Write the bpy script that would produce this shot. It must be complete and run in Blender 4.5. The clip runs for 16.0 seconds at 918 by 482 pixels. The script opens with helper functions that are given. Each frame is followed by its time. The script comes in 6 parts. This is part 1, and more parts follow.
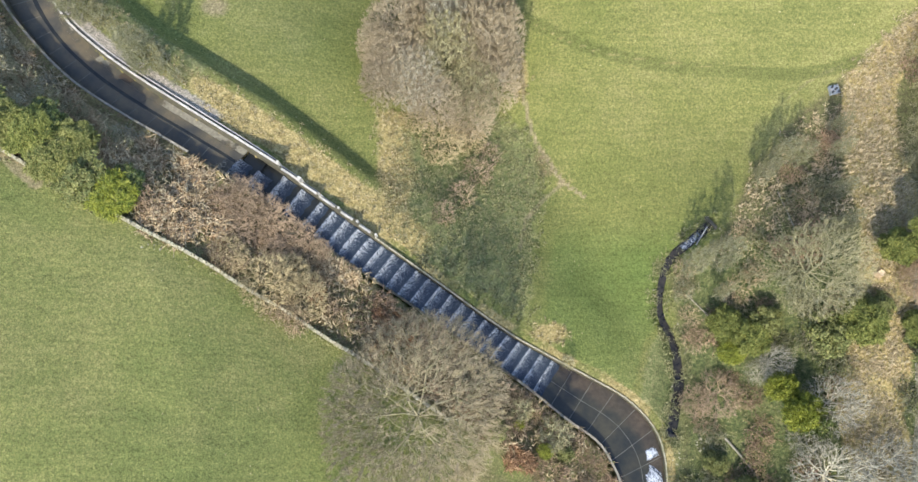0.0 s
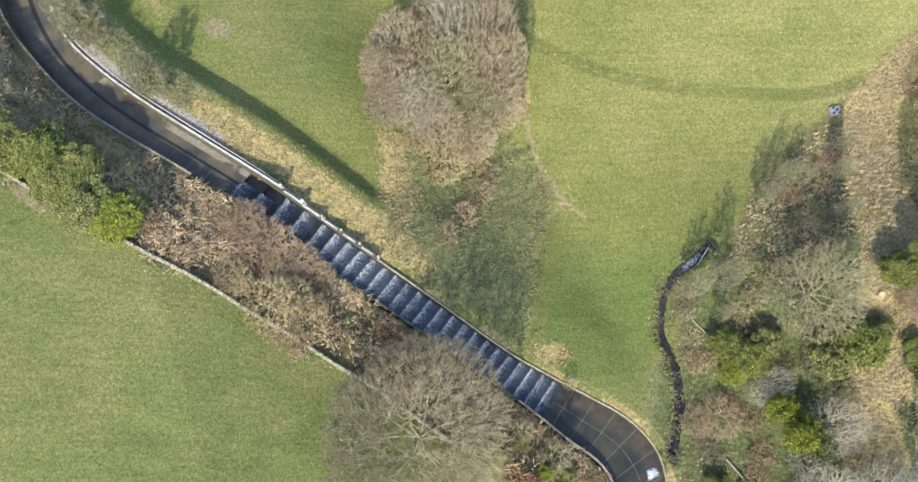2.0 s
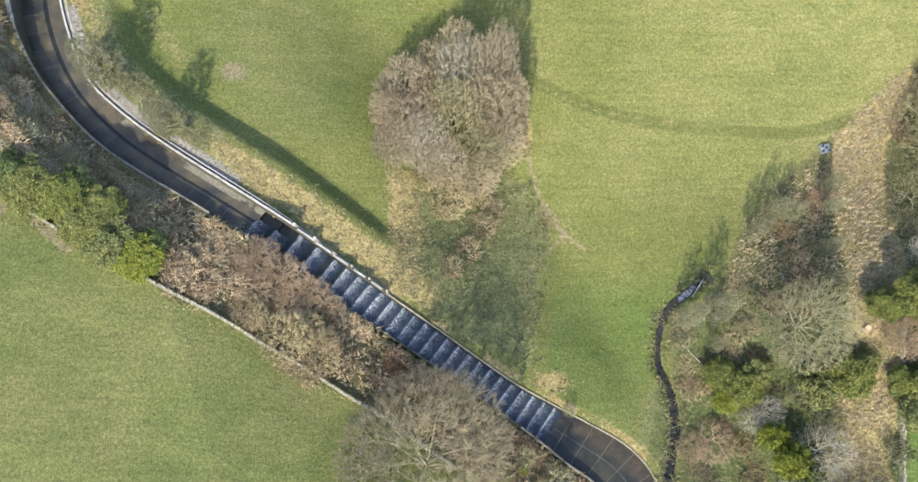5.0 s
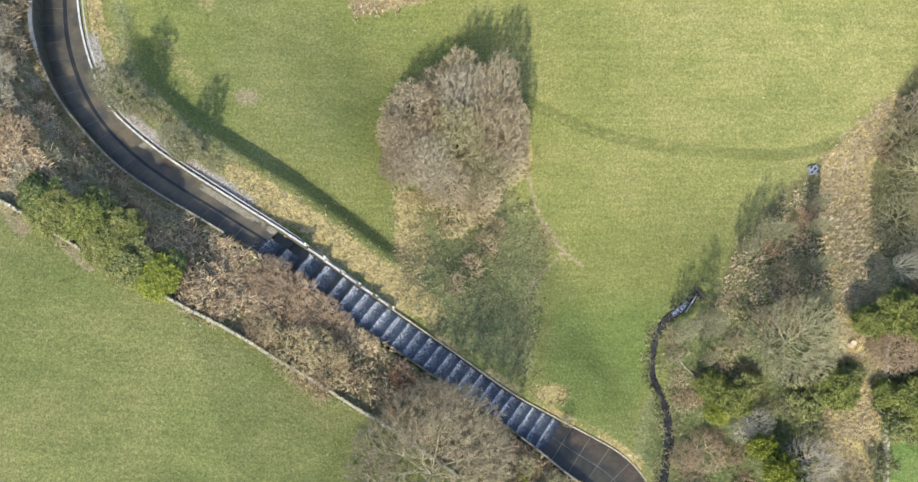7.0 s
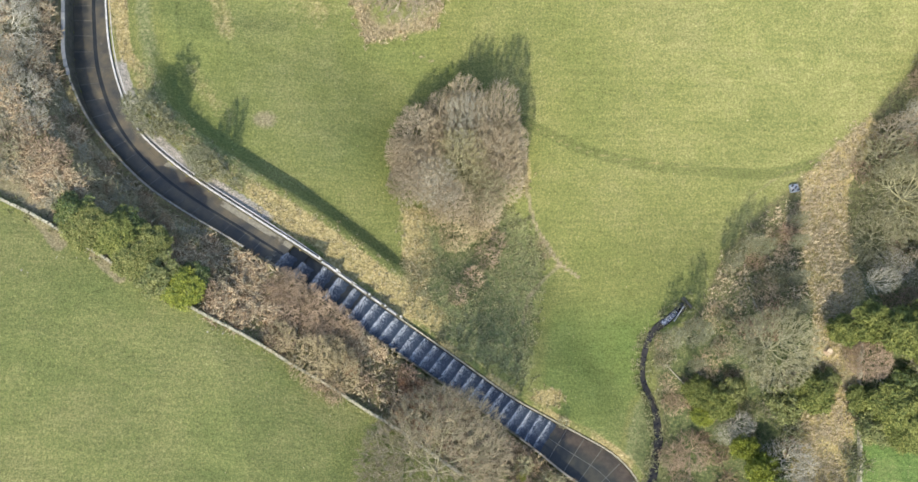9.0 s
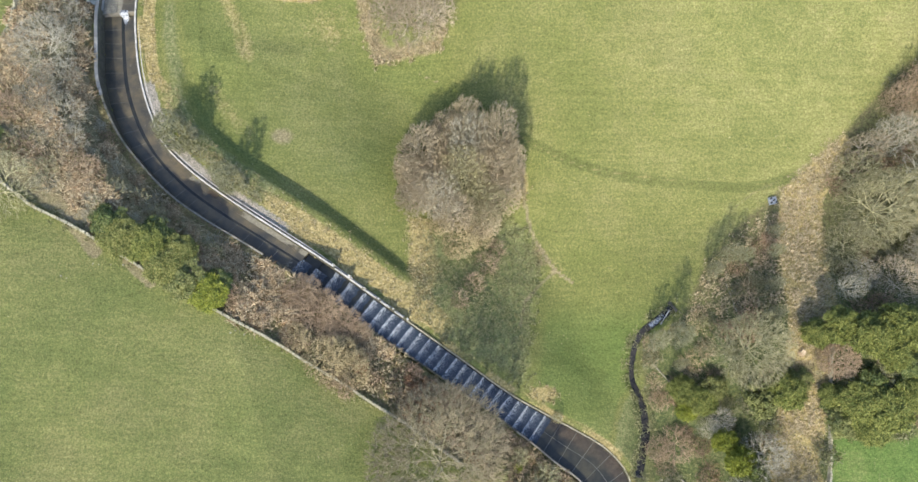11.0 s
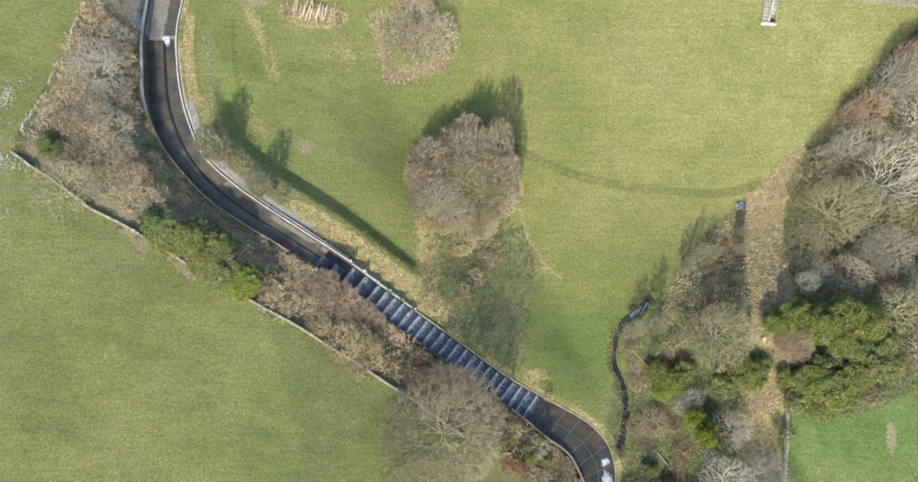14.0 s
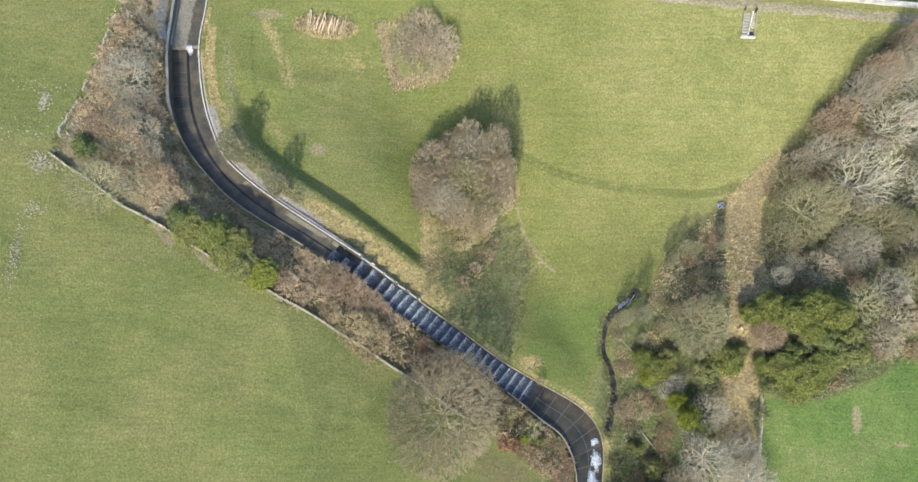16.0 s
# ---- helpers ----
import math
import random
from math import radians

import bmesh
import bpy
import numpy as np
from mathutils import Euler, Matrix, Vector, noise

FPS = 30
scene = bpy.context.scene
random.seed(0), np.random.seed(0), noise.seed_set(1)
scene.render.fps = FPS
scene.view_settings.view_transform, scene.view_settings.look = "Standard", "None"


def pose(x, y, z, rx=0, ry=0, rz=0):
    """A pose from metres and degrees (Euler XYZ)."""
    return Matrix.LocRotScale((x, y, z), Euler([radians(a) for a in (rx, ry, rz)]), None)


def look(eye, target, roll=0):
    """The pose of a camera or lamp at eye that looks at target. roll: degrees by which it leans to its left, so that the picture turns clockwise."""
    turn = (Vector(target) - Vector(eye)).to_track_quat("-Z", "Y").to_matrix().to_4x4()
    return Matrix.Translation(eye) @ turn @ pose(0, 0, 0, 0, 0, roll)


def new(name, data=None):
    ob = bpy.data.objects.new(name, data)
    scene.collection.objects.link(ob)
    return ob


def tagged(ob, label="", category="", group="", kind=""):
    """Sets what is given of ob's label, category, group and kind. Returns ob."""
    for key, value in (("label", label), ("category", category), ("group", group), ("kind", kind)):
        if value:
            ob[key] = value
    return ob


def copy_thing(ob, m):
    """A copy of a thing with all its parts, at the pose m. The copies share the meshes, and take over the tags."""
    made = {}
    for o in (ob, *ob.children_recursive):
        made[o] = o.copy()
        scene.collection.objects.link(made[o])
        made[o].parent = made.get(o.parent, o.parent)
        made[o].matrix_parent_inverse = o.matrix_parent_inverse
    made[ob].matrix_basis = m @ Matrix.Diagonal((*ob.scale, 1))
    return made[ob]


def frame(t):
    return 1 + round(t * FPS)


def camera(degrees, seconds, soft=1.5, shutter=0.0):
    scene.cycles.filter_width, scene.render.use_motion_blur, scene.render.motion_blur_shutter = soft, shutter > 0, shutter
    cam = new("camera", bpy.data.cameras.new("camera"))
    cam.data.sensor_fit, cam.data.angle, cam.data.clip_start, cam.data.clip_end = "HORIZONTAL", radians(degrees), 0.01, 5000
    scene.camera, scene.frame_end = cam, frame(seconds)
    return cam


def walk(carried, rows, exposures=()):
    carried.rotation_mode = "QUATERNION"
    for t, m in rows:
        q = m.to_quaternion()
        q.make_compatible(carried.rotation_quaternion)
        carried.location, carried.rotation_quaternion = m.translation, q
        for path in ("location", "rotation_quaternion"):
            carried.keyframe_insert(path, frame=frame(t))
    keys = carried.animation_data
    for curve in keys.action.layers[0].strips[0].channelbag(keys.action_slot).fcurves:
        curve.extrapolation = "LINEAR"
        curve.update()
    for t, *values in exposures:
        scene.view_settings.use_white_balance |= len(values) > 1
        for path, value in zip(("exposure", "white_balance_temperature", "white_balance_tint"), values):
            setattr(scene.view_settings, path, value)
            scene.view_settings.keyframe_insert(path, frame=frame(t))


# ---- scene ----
cam = camera(62.3, 16.0, soft=1.5)
METRES, EYE, TILT, LEAN, TURN = 47.0, 72.0, -77.0, 0.0, 0.0
ROWS = [
    (0.0, 0.0, 0.0, 0.0, 0.0, 0.0, -0.0),
    (0.5, 0.0001, 0.002, 0.0082, 0.02, 0.02, -0.0),
    (1.0, -0.0007, 0.0037, 0.0198, 0.04, -0.01, -0.04),
    (1.5, -0.0018, -0.0001, 0.0328, 0.05, -0.0, -0.05),
    (2.0, -0.0033, -0.0061, 0.0465, 0.04, -0.02, -0.06),
    (2.5, -0.0036, -0.0143, 0.0595, 0.07, -0.03, -0.08),
    (3.0, -0.005, -0.0244, 0.0724, 0.07, -0.02, -0.09),
    (3.5, -0.0056, -0.0372, 0.0855, 0.11, -0.03, -0.11),
    (4.0, -0.0075, -0.0515, 0.0981, 0.13, -0.02, -0.12),
    (6.5, -0.0156, -0.1357, 0.1569, 0.19, -0.04, -0.2),
    (7.0, -0.0165, -0.1581, 0.1658, 0.22, -0.03, -0.23),
    (7.5, -0.0186, -0.1841, 0.1737, 0.22, -0.02, -0.28),
    (8.0, -0.0194, -0.2163, 0.1822, 0.27, 0.01, -0.3),
    (8.5, -0.0208, -0.2507, 0.1898, 0.28, 0.04, -0.33),
    (9.0, -0.021, -0.2857, 0.1979, 0.31, 0.03, -0.39),
    (11.5, -0.0237, -0.4847, 0.2239, 0.42, 0.01, -0.58),
    (12.0, -0.0239, -0.5296, 0.2258, 0.44, 0.02, -0.63),
    (12.5, -0.0236, -0.5748, 0.2261, 0.47, 0.04, -0.68),
    (13.0, -0.024, -0.6211, 0.2245, 0.49, 0.05, -0.72),
    (13.5, -0.0241, -0.6679, 0.2214, 0.51, 0.04, -0.75),
    (14.0, -0.0238, -0.7155, 0.2169, 0.51, 0.05, -0.76),
    (14.5, -0.0228, -0.764, 0.2131, 0.53, 0.05, -0.84),
    (15.0, -0.0231, -0.8126, 0.2097, 0.53, 0.05, -0.89),
    (15.5, -0.0221, -0.8613, 0.2076, 0.57, 0.02, -0.98),
    (16.0, -0.0222, -0.9059, 0.2045, 0.57, 0.01, -1.03),
]
walk(cam, [(t, pose(0, 0, EYE, TILT, LEAN, TURN) @ pose(METRES * x, METRES * y, METRES * z, 90 + pitch, roll, yaw)) for t, x, y, z, yaw, pitch, roll in ROWS],
     exposures=[(0.0, 1.14), (8.0, 1.10), (16.0, 0.99)])

# ---- light ----
SUN_HEADING, SUN_HEIGHT = 194.0, 40.0   # degrees clockwise from north, degrees over the horizon
world = bpy.data.worlds.new("world")
scene.world = world
world.use_nodes = True
sky = world.node_tree.nodes.new("ShaderNodeTexSky")
sky.sky_type, sky.sun_disc = "NISHITA", False
sky.sun_elevation, sky.sun_rotation = radians(SUN_HEIGHT), radians(SUN_HEADING)
sky.air_density, sky.dust_density, sky.altitude = 1.0, 1.6, 250
world.node_tree.links.new(sky.outputs[0], world.node_tree.nodes["Background"].inputs[0])
world.node_tree.nodes["Background"].inputs[1].default_value = 0.15
sun = new("sun", bpy.data.lights.new("sun", "SUN"))
sun.data.energy, sun.data.angle, sun.data.color = 2.55, radians(0.9), (1.0, 0.93, 0.77)
_a, _e = radians(SUN_HEADING), radians(SUN_HEIGHT)
sun.matrix_basis = look((0, 0, 60), (-math.sin(_a) * math.cos(_e) , -math.cos(_a) * math.cos(_e), 60 - math.sin(_e)))

# ---- materials ----


class Nodes:
    """A short way to write node materials."""

    def __init__(self, name, rough=0.8, spec=0.3):
        self.mat = bpy.data.materials.new(name)
        self.mat.use_nodes = True
        self.tree = self.mat.node_tree
        self.bsdf = self.tree.nodes["Principled BSDF"]
        self.bsdf.inputs["Roughness"].default_value = rough
        self.bsdf.inputs["Specular IOR Level"].default_value = spec

    def node(self, kind, **values):
        n = self.tree.nodes.new(kind)
        for k, v in values.items():
            n.inputs[k].default_value = v
        return n

    def link(self, a, b):
        self.tree.links.new(a, b)

    def coords(self, what="Object"):
        return self.tree.nodes.new("ShaderNodeTexCoord").outputs[what]

    def place(self):
        return self.tree.nodes.new("ShaderNodeNewGeometry").outputs["Position"]

    def noise(self, vec, scale, detail=4, rough=0.6, out="Fac"):
        n = self.node("ShaderNodeTexNoise", Scale=scale, Detail=detail, Roughness=rough)
        self.link(vec, n.inputs["Vector"])
        return n.outputs[out]

    def ramp(self, fac, stops):
        n = self.tree.nodes.new("ShaderNodeValToRGB")
        el = n.color_ramp.elements
        while len(el) < len(stops):
            el.new(0.5)
        for e, (p, c) in zip(el, stops):
            e.position, e.color = p, (*c, 1) if len(c) == 3 else c
        self.link(fac, n.inputs[0])
        return n.outputs[0]

    def level(self, fac, lo, hi):
        n = self.node("ShaderNodeMapRange", **{"From Min": lo, "From Max": hi})
        n.interpolation_type = "SMOOTHSTEP"
        self.link(fac, n.inputs[0])
        return n.outputs[0]

    def math(self, op, a, b):
        n = self.tree.nodes.new("ShaderNodeMath")
        n.operation = op
        for v, i in ((a, 0), (b, 1)):
            if isinstance(v, (int, float)):
                n.inputs[i].default_value = v
            else:
                self.link(v, n.inputs[i])
        return n.outputs[0]

    def mix(self, fac, a, b, blend="MIX"):
        n = self.tree.nodes.new("ShaderNodeMix")
        n.data_type, n.blend_type = "RGBA", blend
        for v, i in ((fac, 0), (a, 6), (b, 7)):
            if isinstance(v, tuple):
                n.inputs[i].default_value = (*v, 1)
            elif isinstance(v, (int, float)):
                n.inputs[i].default_value = v
            else:
                self.link(v, n.inputs[i])
        return n.outputs[2]

    def bump(self, height, strength=0.5, distance=0.05):
        n = self.node("ShaderNodeBump", Strength=strength, Distance=distance)
        self.link(height, n.inputs["Height"])
        self.link(n.outputs[0], self.bsdf.inputs["Normal"])

    def colour(self, c):
        self.link(c, self.bsdf.inputs["Base Color"])
        return self

    def attribute(self, name):
        n = self.tree.nodes.new("ShaderNodeAttribute")
        n.attribute_name = name
        s = self.tree.nodes.new("ShaderNodeSeparateColor")
        self.link(n.outputs["Color"], s.inputs[0])
        return s.outputs

    def per_object(self):
        return self.tree.nodes.new("ShaderNodeObjectInfo").outputs["Random"]

    def per_island(self):
        return self.tree.nodes.new("ShaderNodeNewGeometry").outputs["Random Per Island"]


def ground_material():
    m = Nodes("turf_and_litter", 0.9, 0.15)
    p = m.place()
    big, mid, small, fine = m.noise(p, 0.06, 3), m.noise(p, 0.45, 4), m.noise(p, 2.6, 5, 0.7), m.noise(p, 7.0, 4, 0.75)
    a, b, c = m.attribute("cover"), m.attribute("wear"), m.attribute("extra")
    patch = m.math("ADD", m.math("MULTIPLY", big, 0.55), m.math("ADD", m.math("MULTIPLY", mid, 0.24), m.math("MULTIPLY", small, 0.31)))
    lawn = m.ramp(patch, [(0.40, (0.126, 0.147, 0.048)), (0.54, (0.166, 0.177, 0.064)), (0.68, (0.210, 0.206, 0.088))])
    field = m.ramp(patch, [(0.40, (0.120, 0.148, 0.052)), (0.54, (0.154, 0.172, 0.064)), (0.68, (0.196, 0.197, 0.083))])
    lush = m.ramp(patch, [(0.42, (0.072, 0.127, 0.036)), (0.56, (0.108, 0.162, 0.050)), (0.68, (0.168, 0.195, 0.078))])
    straw = m.ramp(small, [(0.32, (0.18, 0.147, 0.064)), (0.50, (0.315, 0.258, 0.126)), (0.68, (0.45, 0.382, 0.215))])
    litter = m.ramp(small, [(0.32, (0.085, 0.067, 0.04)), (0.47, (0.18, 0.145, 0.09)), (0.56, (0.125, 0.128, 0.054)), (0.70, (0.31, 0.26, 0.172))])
    rush = m.ramp(small, [(0.34, (0.105, 0.128, 0.055)), (0.50, (0.168, 0.182, 0.084)), (0.66, (0.26, 0.252, 0.135))])
    soil = m.ramp(small, [(0.3, (0.19, 0.155, 0.10)), (0.7, (0.34, 0.285, 0.20))])
    gravel = m.ramp(fine, [(0.3, (0.19, 0.172, 0.158)), (0.7, (0.385, 0.352, 0.325))])

    def mask(v, soft=0.5):
        n = m.math("ADD", v, m.math("MULTIPLY", m.math("SUBTRACT", mid, 0.5), soft))
        n = m.math("ADD", n, m.math("MULTIPLY", m.math("SUBTRACT", small, 0.5), soft))
        return m.level(n, 0.3, 0.7)

    # paler lawn ramp: sunlight on the dam slope put into the grass colour
    dry = m.ramp(patch, [(0.40, (0.165, 0.180, 0.066)), (0.54, (0.222, 0.226, 0.090)), (0.68, (0.282, 0.270, 0.124))])
    lawn = m.mix(m.attribute("sunlit_tint")[0], lawn, dry)
    col = m.mix(mask(b[0], 0.3), lawn, field)
    col = m.mix(mask(b[1], 0.2), col, lush)
    col = m.mix(mask(b[2], 0.5), col, rush)
    # green moss, kept dark so its colour also carries shade under the trees
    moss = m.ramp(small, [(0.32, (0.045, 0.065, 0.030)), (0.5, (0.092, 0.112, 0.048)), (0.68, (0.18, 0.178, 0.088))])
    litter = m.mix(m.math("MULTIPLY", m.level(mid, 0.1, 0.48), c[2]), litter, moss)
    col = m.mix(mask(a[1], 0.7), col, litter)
    col = m.mix(mask(a[0], 0.5), col, straw)
    col = m.mix(m.math("MULTIPLY", mask(a[2], 0.3), 0.8), col, soil)
    col = m.mix(m.math("MULTIPLY", mask(c[1], 0.3), 0.5), col, (0.085, 0.105, 0.036))
    col = m.mix(mask(c[0], 0.4), col, gravel)
    # blades and clumps
    col = m.mix(0.75, col, m.ramp(fine, [(0.32, (0.35, 0.38, 0.33)), (0.5, (1.0, 1.0, 1.0)), (0.68, (1.75, 1.7, 1.7))]), "MULTIPLY")
    # mowing streaks, running along the dam
    turn = m.tree.nodes.new("ShaderNodeMapping")
    turn.inputs["Scale"].default_value = (0.16, 2.2, 1.0)
    m.link(p, turn.inputs["Vector"])
    streak = m.noise(turn.outputs[0], 1.0, 3, 0.6)
    col = m.mix(0.35, col, m.ramp(streak, [(0.35, (0.72, 0.78, 0.7)), (0.65, (1.25, 1.2, 1.2))]), "MULTIPLY")
    clump = m.noise(p, 3.4, 3, 0.6)
    col = m.mix(0.42, col, m.ramp(clump, [(0.35, (0.5, 0.55, 0.45)), (0.65, (1.45, 1.4, 1.3))]), "MULTIPLY")
    m.colour(col)
    speck = m.noise(p, 15, 2, 0.7)
    col = m.mix(0.5, col, m.ramp(speck, [(0.3, (0.5, 0.54, 0.45)), (0.7, (1.5, 1.46, 1.45))]), "MULTIPLY")
    m.colour(col)
    m.bump(m.math("ADD", m.math("MULTIPLY", small, 0.6), m.math("MULTIPLY", fine, 0.35)), 0.8, 0.22)
    return m.mat


def bark_material(name, dark, light, moss=0.0):
    m = Nodes(name, 0.9, 0.2)
    p = m.place()
    col = m.ramp(m.noise(p, 6, 5, 0.7), [(0.3, dark), (0.7, light)])
    if moss:
        col = m.mix(m.math("MULTIPLY", m.level(m.noise(p, 1.1, 3), 0.45, 0.62), moss), col, (0.14, 0.15, 0.03))
    tone = m.ramp(m.per_object(), [(0.0, (0.8, 0.79, 0.78)), (1.0, (1.15, 1.12, 1.08))])
    m.colour(m.mix(1.0, col, tone, "MULTIPLY"))
    m.bump(m.noise(p, 30, 4), 0.6, 0.02)
    return m.mat


def leaf_material(name, stops, rough=0.55):
    m = Nodes(name, rough, 0.35)
    col = m.ramp(m.per_island(), stops)
    big = m.noise(m.place(), 0.8, 3)
    col = m.mix(0.5, col, m.ramp(big, [(0.35, (0.6, 0.65, 0.6)), (0.65, (1.35, 1.3, 1.2))]), "MULTIPLY")
    m.colour(col)
    m.bsdf.inputs["Subsurface Weight"].default_value = 0.0
    return m.mat


def stone_material(name, dark, light, rough=0.85, scale=3.0, lichen=0.25):
    m = Nodes(name, rough, 0.3)
    p = m.place()
    col = m.ramp(m.noise(p, scale, 6, 0.7), [(0.3, dark), (0.7, light)])
    col = m.mix(0.6, col, m.ramp(m.per_island(), [(0, (0.7, 0.7, 0.68)), (1, (1.25, 1.22, 1.18))]), "MULTIPLY")
    col = m.mix(0.5, col, m.ramp(m.per_object(), [(0, (0.75, 0.75, 0.73)), (1, (1.2, 1.18, 1.14))]), "MULTIPLY")
    col = m.mix(m.math("MULTIPLY", m.level(m.noise(p, 1.3, 4), 0.52, 0.66), lichen), col, (0.16, 0.17, 0.07))
    m.colour(col)
    m.bump(m.noise(p, 22, 5, 0.7), 0.5, 0.03)
    return m.mat


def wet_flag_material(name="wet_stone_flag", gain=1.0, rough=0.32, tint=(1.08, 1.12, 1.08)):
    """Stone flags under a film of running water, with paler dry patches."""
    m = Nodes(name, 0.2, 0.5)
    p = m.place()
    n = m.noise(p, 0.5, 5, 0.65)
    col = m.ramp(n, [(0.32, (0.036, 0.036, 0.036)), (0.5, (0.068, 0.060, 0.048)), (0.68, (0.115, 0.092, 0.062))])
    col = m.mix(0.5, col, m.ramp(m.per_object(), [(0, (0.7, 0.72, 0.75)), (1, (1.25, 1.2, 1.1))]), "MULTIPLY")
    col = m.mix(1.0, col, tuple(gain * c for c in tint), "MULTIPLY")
    # brown of silt and rust, and of the lower channel's sunlit half
    brown_share = m.level(m.math("ADD", m.attribute("brown_share")[0], m.math("MULTIPLY", m.math("SUBTRACT", m.noise(p, 0.35, 4), 0.5), 0.7)), 0.3, 0.7)
    col = m.mix(brown_share, col, m.ramp(m.noise(p, 1.4, 5, 0.7), [(0.3, (0.045, 0.034, 0.023)), (0.7, (0.092, 0.072, 0.05))]))
    dry = m.attribute("dry")[0]
    edge = m.level(m.math("ADD", dry, m.math("MULTIPLY", m.math("SUBTRACT", m.noise(p, 0.9, 5, 0.65), 0.5), 1.5)), 0.45, 0.62)
    pale = m.ramp(m.noise(p, 3.5, 5, 0.7), [(0.3, (0.13, 0.125, 0.10)), (0.7, (0.29, 0.275, 0.225))])
    m.colour(m.mix(edge, col, pale))
    m.link(m.math("ADD", rough, m.math("MULTIPLY", edge, 0.5)), m.bsdf.inputs["Roughness"])
    m.bump(m.noise(p, 7, 4, 0.6), 0.15, 0.04)
    return m.mat


def foam_material(name="white_water", cover=0.5):
    """Broken water running over steps: white threads on dark wet stone, both tinted blue for reflected sky. u runs down
    each step.
    """
    m = Nodes(name, 0.25, 0.5)
    p = m.place()
    u = m.attribute("run")
    flow = m.tree.nodes.new("ShaderNodeMapping")
    flow.inputs["Rotation"].default_value = (0, 0, math.radians(37))
    level = m.tree.nodes.new("ShaderNodeMapping")
    level.inputs["Scale"].default_value = (0.42, 1.15, 0.6)
    m.link(p, flow.inputs["Vector"])
    m.link(flow.outputs[0], level.inputs["Vector"])
    p = level.outputs[0]
    warp = m.noise(p, 3.0, 3, 0.6, "Color")
    pos = m.mix(0.6, p, warp, "ADD")
    cell = m.node("ShaderNodeTexVoronoi", Scale=5.4)
    cell.feature = "DISTANCE_TO_EDGE"
    m.link(pos, cell.inputs["Vector"])
    threads = m.math("SUBTRACT", 1.0, m.level(cell.outputs["Distance"], 0.0, 0.2))
    fine = m.noise(p, 13, 4, 0.7)
    amount = m.math("ADD", m.math("MULTIPLY", threads, 0.42), m.math("MULTIPLY", fine, 0.75))
    amount = m.math("ADD", amount, m.math("MULTIPLY", u[0], 0.55))
    foam = m.level(amount, 1.16 - cover * 0.5, 1.74 - cover * 0.5)
    # reflected sky is put into both colours as blue
    m.colour(m.mix(foam, (0.025, 0.036, 0.056), (0.57, 0.62, 0.70)))
    m.link(m.math("ADD", 0.14, m.math("MULTIPLY", foam, 0.6)), m.bsdf.inputs["Roughness"])
    m.bump(m.noise(p, 9, 4, 0.65), 0.6, 0.06)
    return m.mat


def pool_material():
    m = Nodes("dark_stream_water", 0.06, 0.5)
    p = m.place()
    m.colour(m.ramp(m.noise(p, 1.5, 4), [(0.35, (0.010, 0.010, 0.009)), (0.7, (0.035, 0.03, 0.022))]))
    m.bump(m.noise(p, 6, 4, 0.6), 0.35, 0.04)
    return m.mat


MAT_GROUND = ground_material()
BARK_BROWN = bark_material("grey_brown_bark", (0.285, 0.24, 0.165), (0.535, 0.465, 0.335))
BARK_OLIVE = bark_material("lichened_bark", (0.25, 0.235, 0.14), (0.51, 0.485, 0.31), 0.4)
BARK_PALE = bark_material("pale_ash_bark", (0.34, 0.325, 0.26), (0.60, 0.575, 0.48), 0.2)
BARK_WARM = bark_material("brown_alder_bark", (0.28, 0.212, 0.145), (0.53, 0.415, 0.29))
LIMB_TAN = bark_material("weathered_limb_bark", (0.37, 0.325, 0.245), (0.64, 0.58, 0.465))
LIMB_OLIVE = bark_material("lichen_crusted_limb_bark", (0.37, 0.355, 0.20), (0.64, 0.615, 0.40), 0.3)
LIMB_OAK = bark_material("mossy_oak_limb_bark", (0.27, 0.25, 0.15), (0.52, 0.485, 0.33), 0.5)
LIMB_PALE = bark_material("bleached_limb_bark", (0.43, 0.41, 0.32), (0.70, 0.68, 0.56), 0.15)
LEAF_HOLLY = leaf_material("holly_leaf", [(0, (0.045, 0.07, 0.02)), (0.55, (0.105, 0.14, 0.04)), (1, (0.23, 0.25, 0.09))], 0.4)
LEAF_GOLD = leaf_material("yellow_green_leaf", [(0, (0.075, 0.11, 0.015)), (0.5, (0.185, 0.215, 0.028)), (1, (0.345, 0.36, 0.06))], 0.5)
LEAF_DULL = leaf_material("dull_green_leaf", [(0, (0.08, 0.10, 0.03)), (0.5, (0.165, 0.185, 0.06)), (1, (0.30, 0.295, 0.12))], 0.6)
LEAF_DEAD = leaf_material("dead_bracken", [(0, (0.19, 0.105, 0.06)), (0.5, (0.38, 0.25, 0.155)), (1, (0.60, 0.48, 0.33))], 0.8)
STEM_BRAMBLE = bark_material("bramble_stem", (0.26, 0.18, 0.125), (0.50, 0.375, 0.265))
STEM_DULL = bark_material("mossy_stem", (0.18, 0.182, 0.115), (0.38, 0.38, 0.255), 0.4)
STEM_GREY = bark_material("grey_stem", (0.30, 0.285, 0.21), (0.57, 0.54, 0.42))
BARK_GREY = bark_material("grey_green_bark", (0.25, 0.235, 0.19), (0.49, 0.465, 0.39), 0.35)
BARK_OAK = bark_material("oak_bark", (0.225, 0.19, 0.125), (0.455, 0.392, 0.27), 0.25)
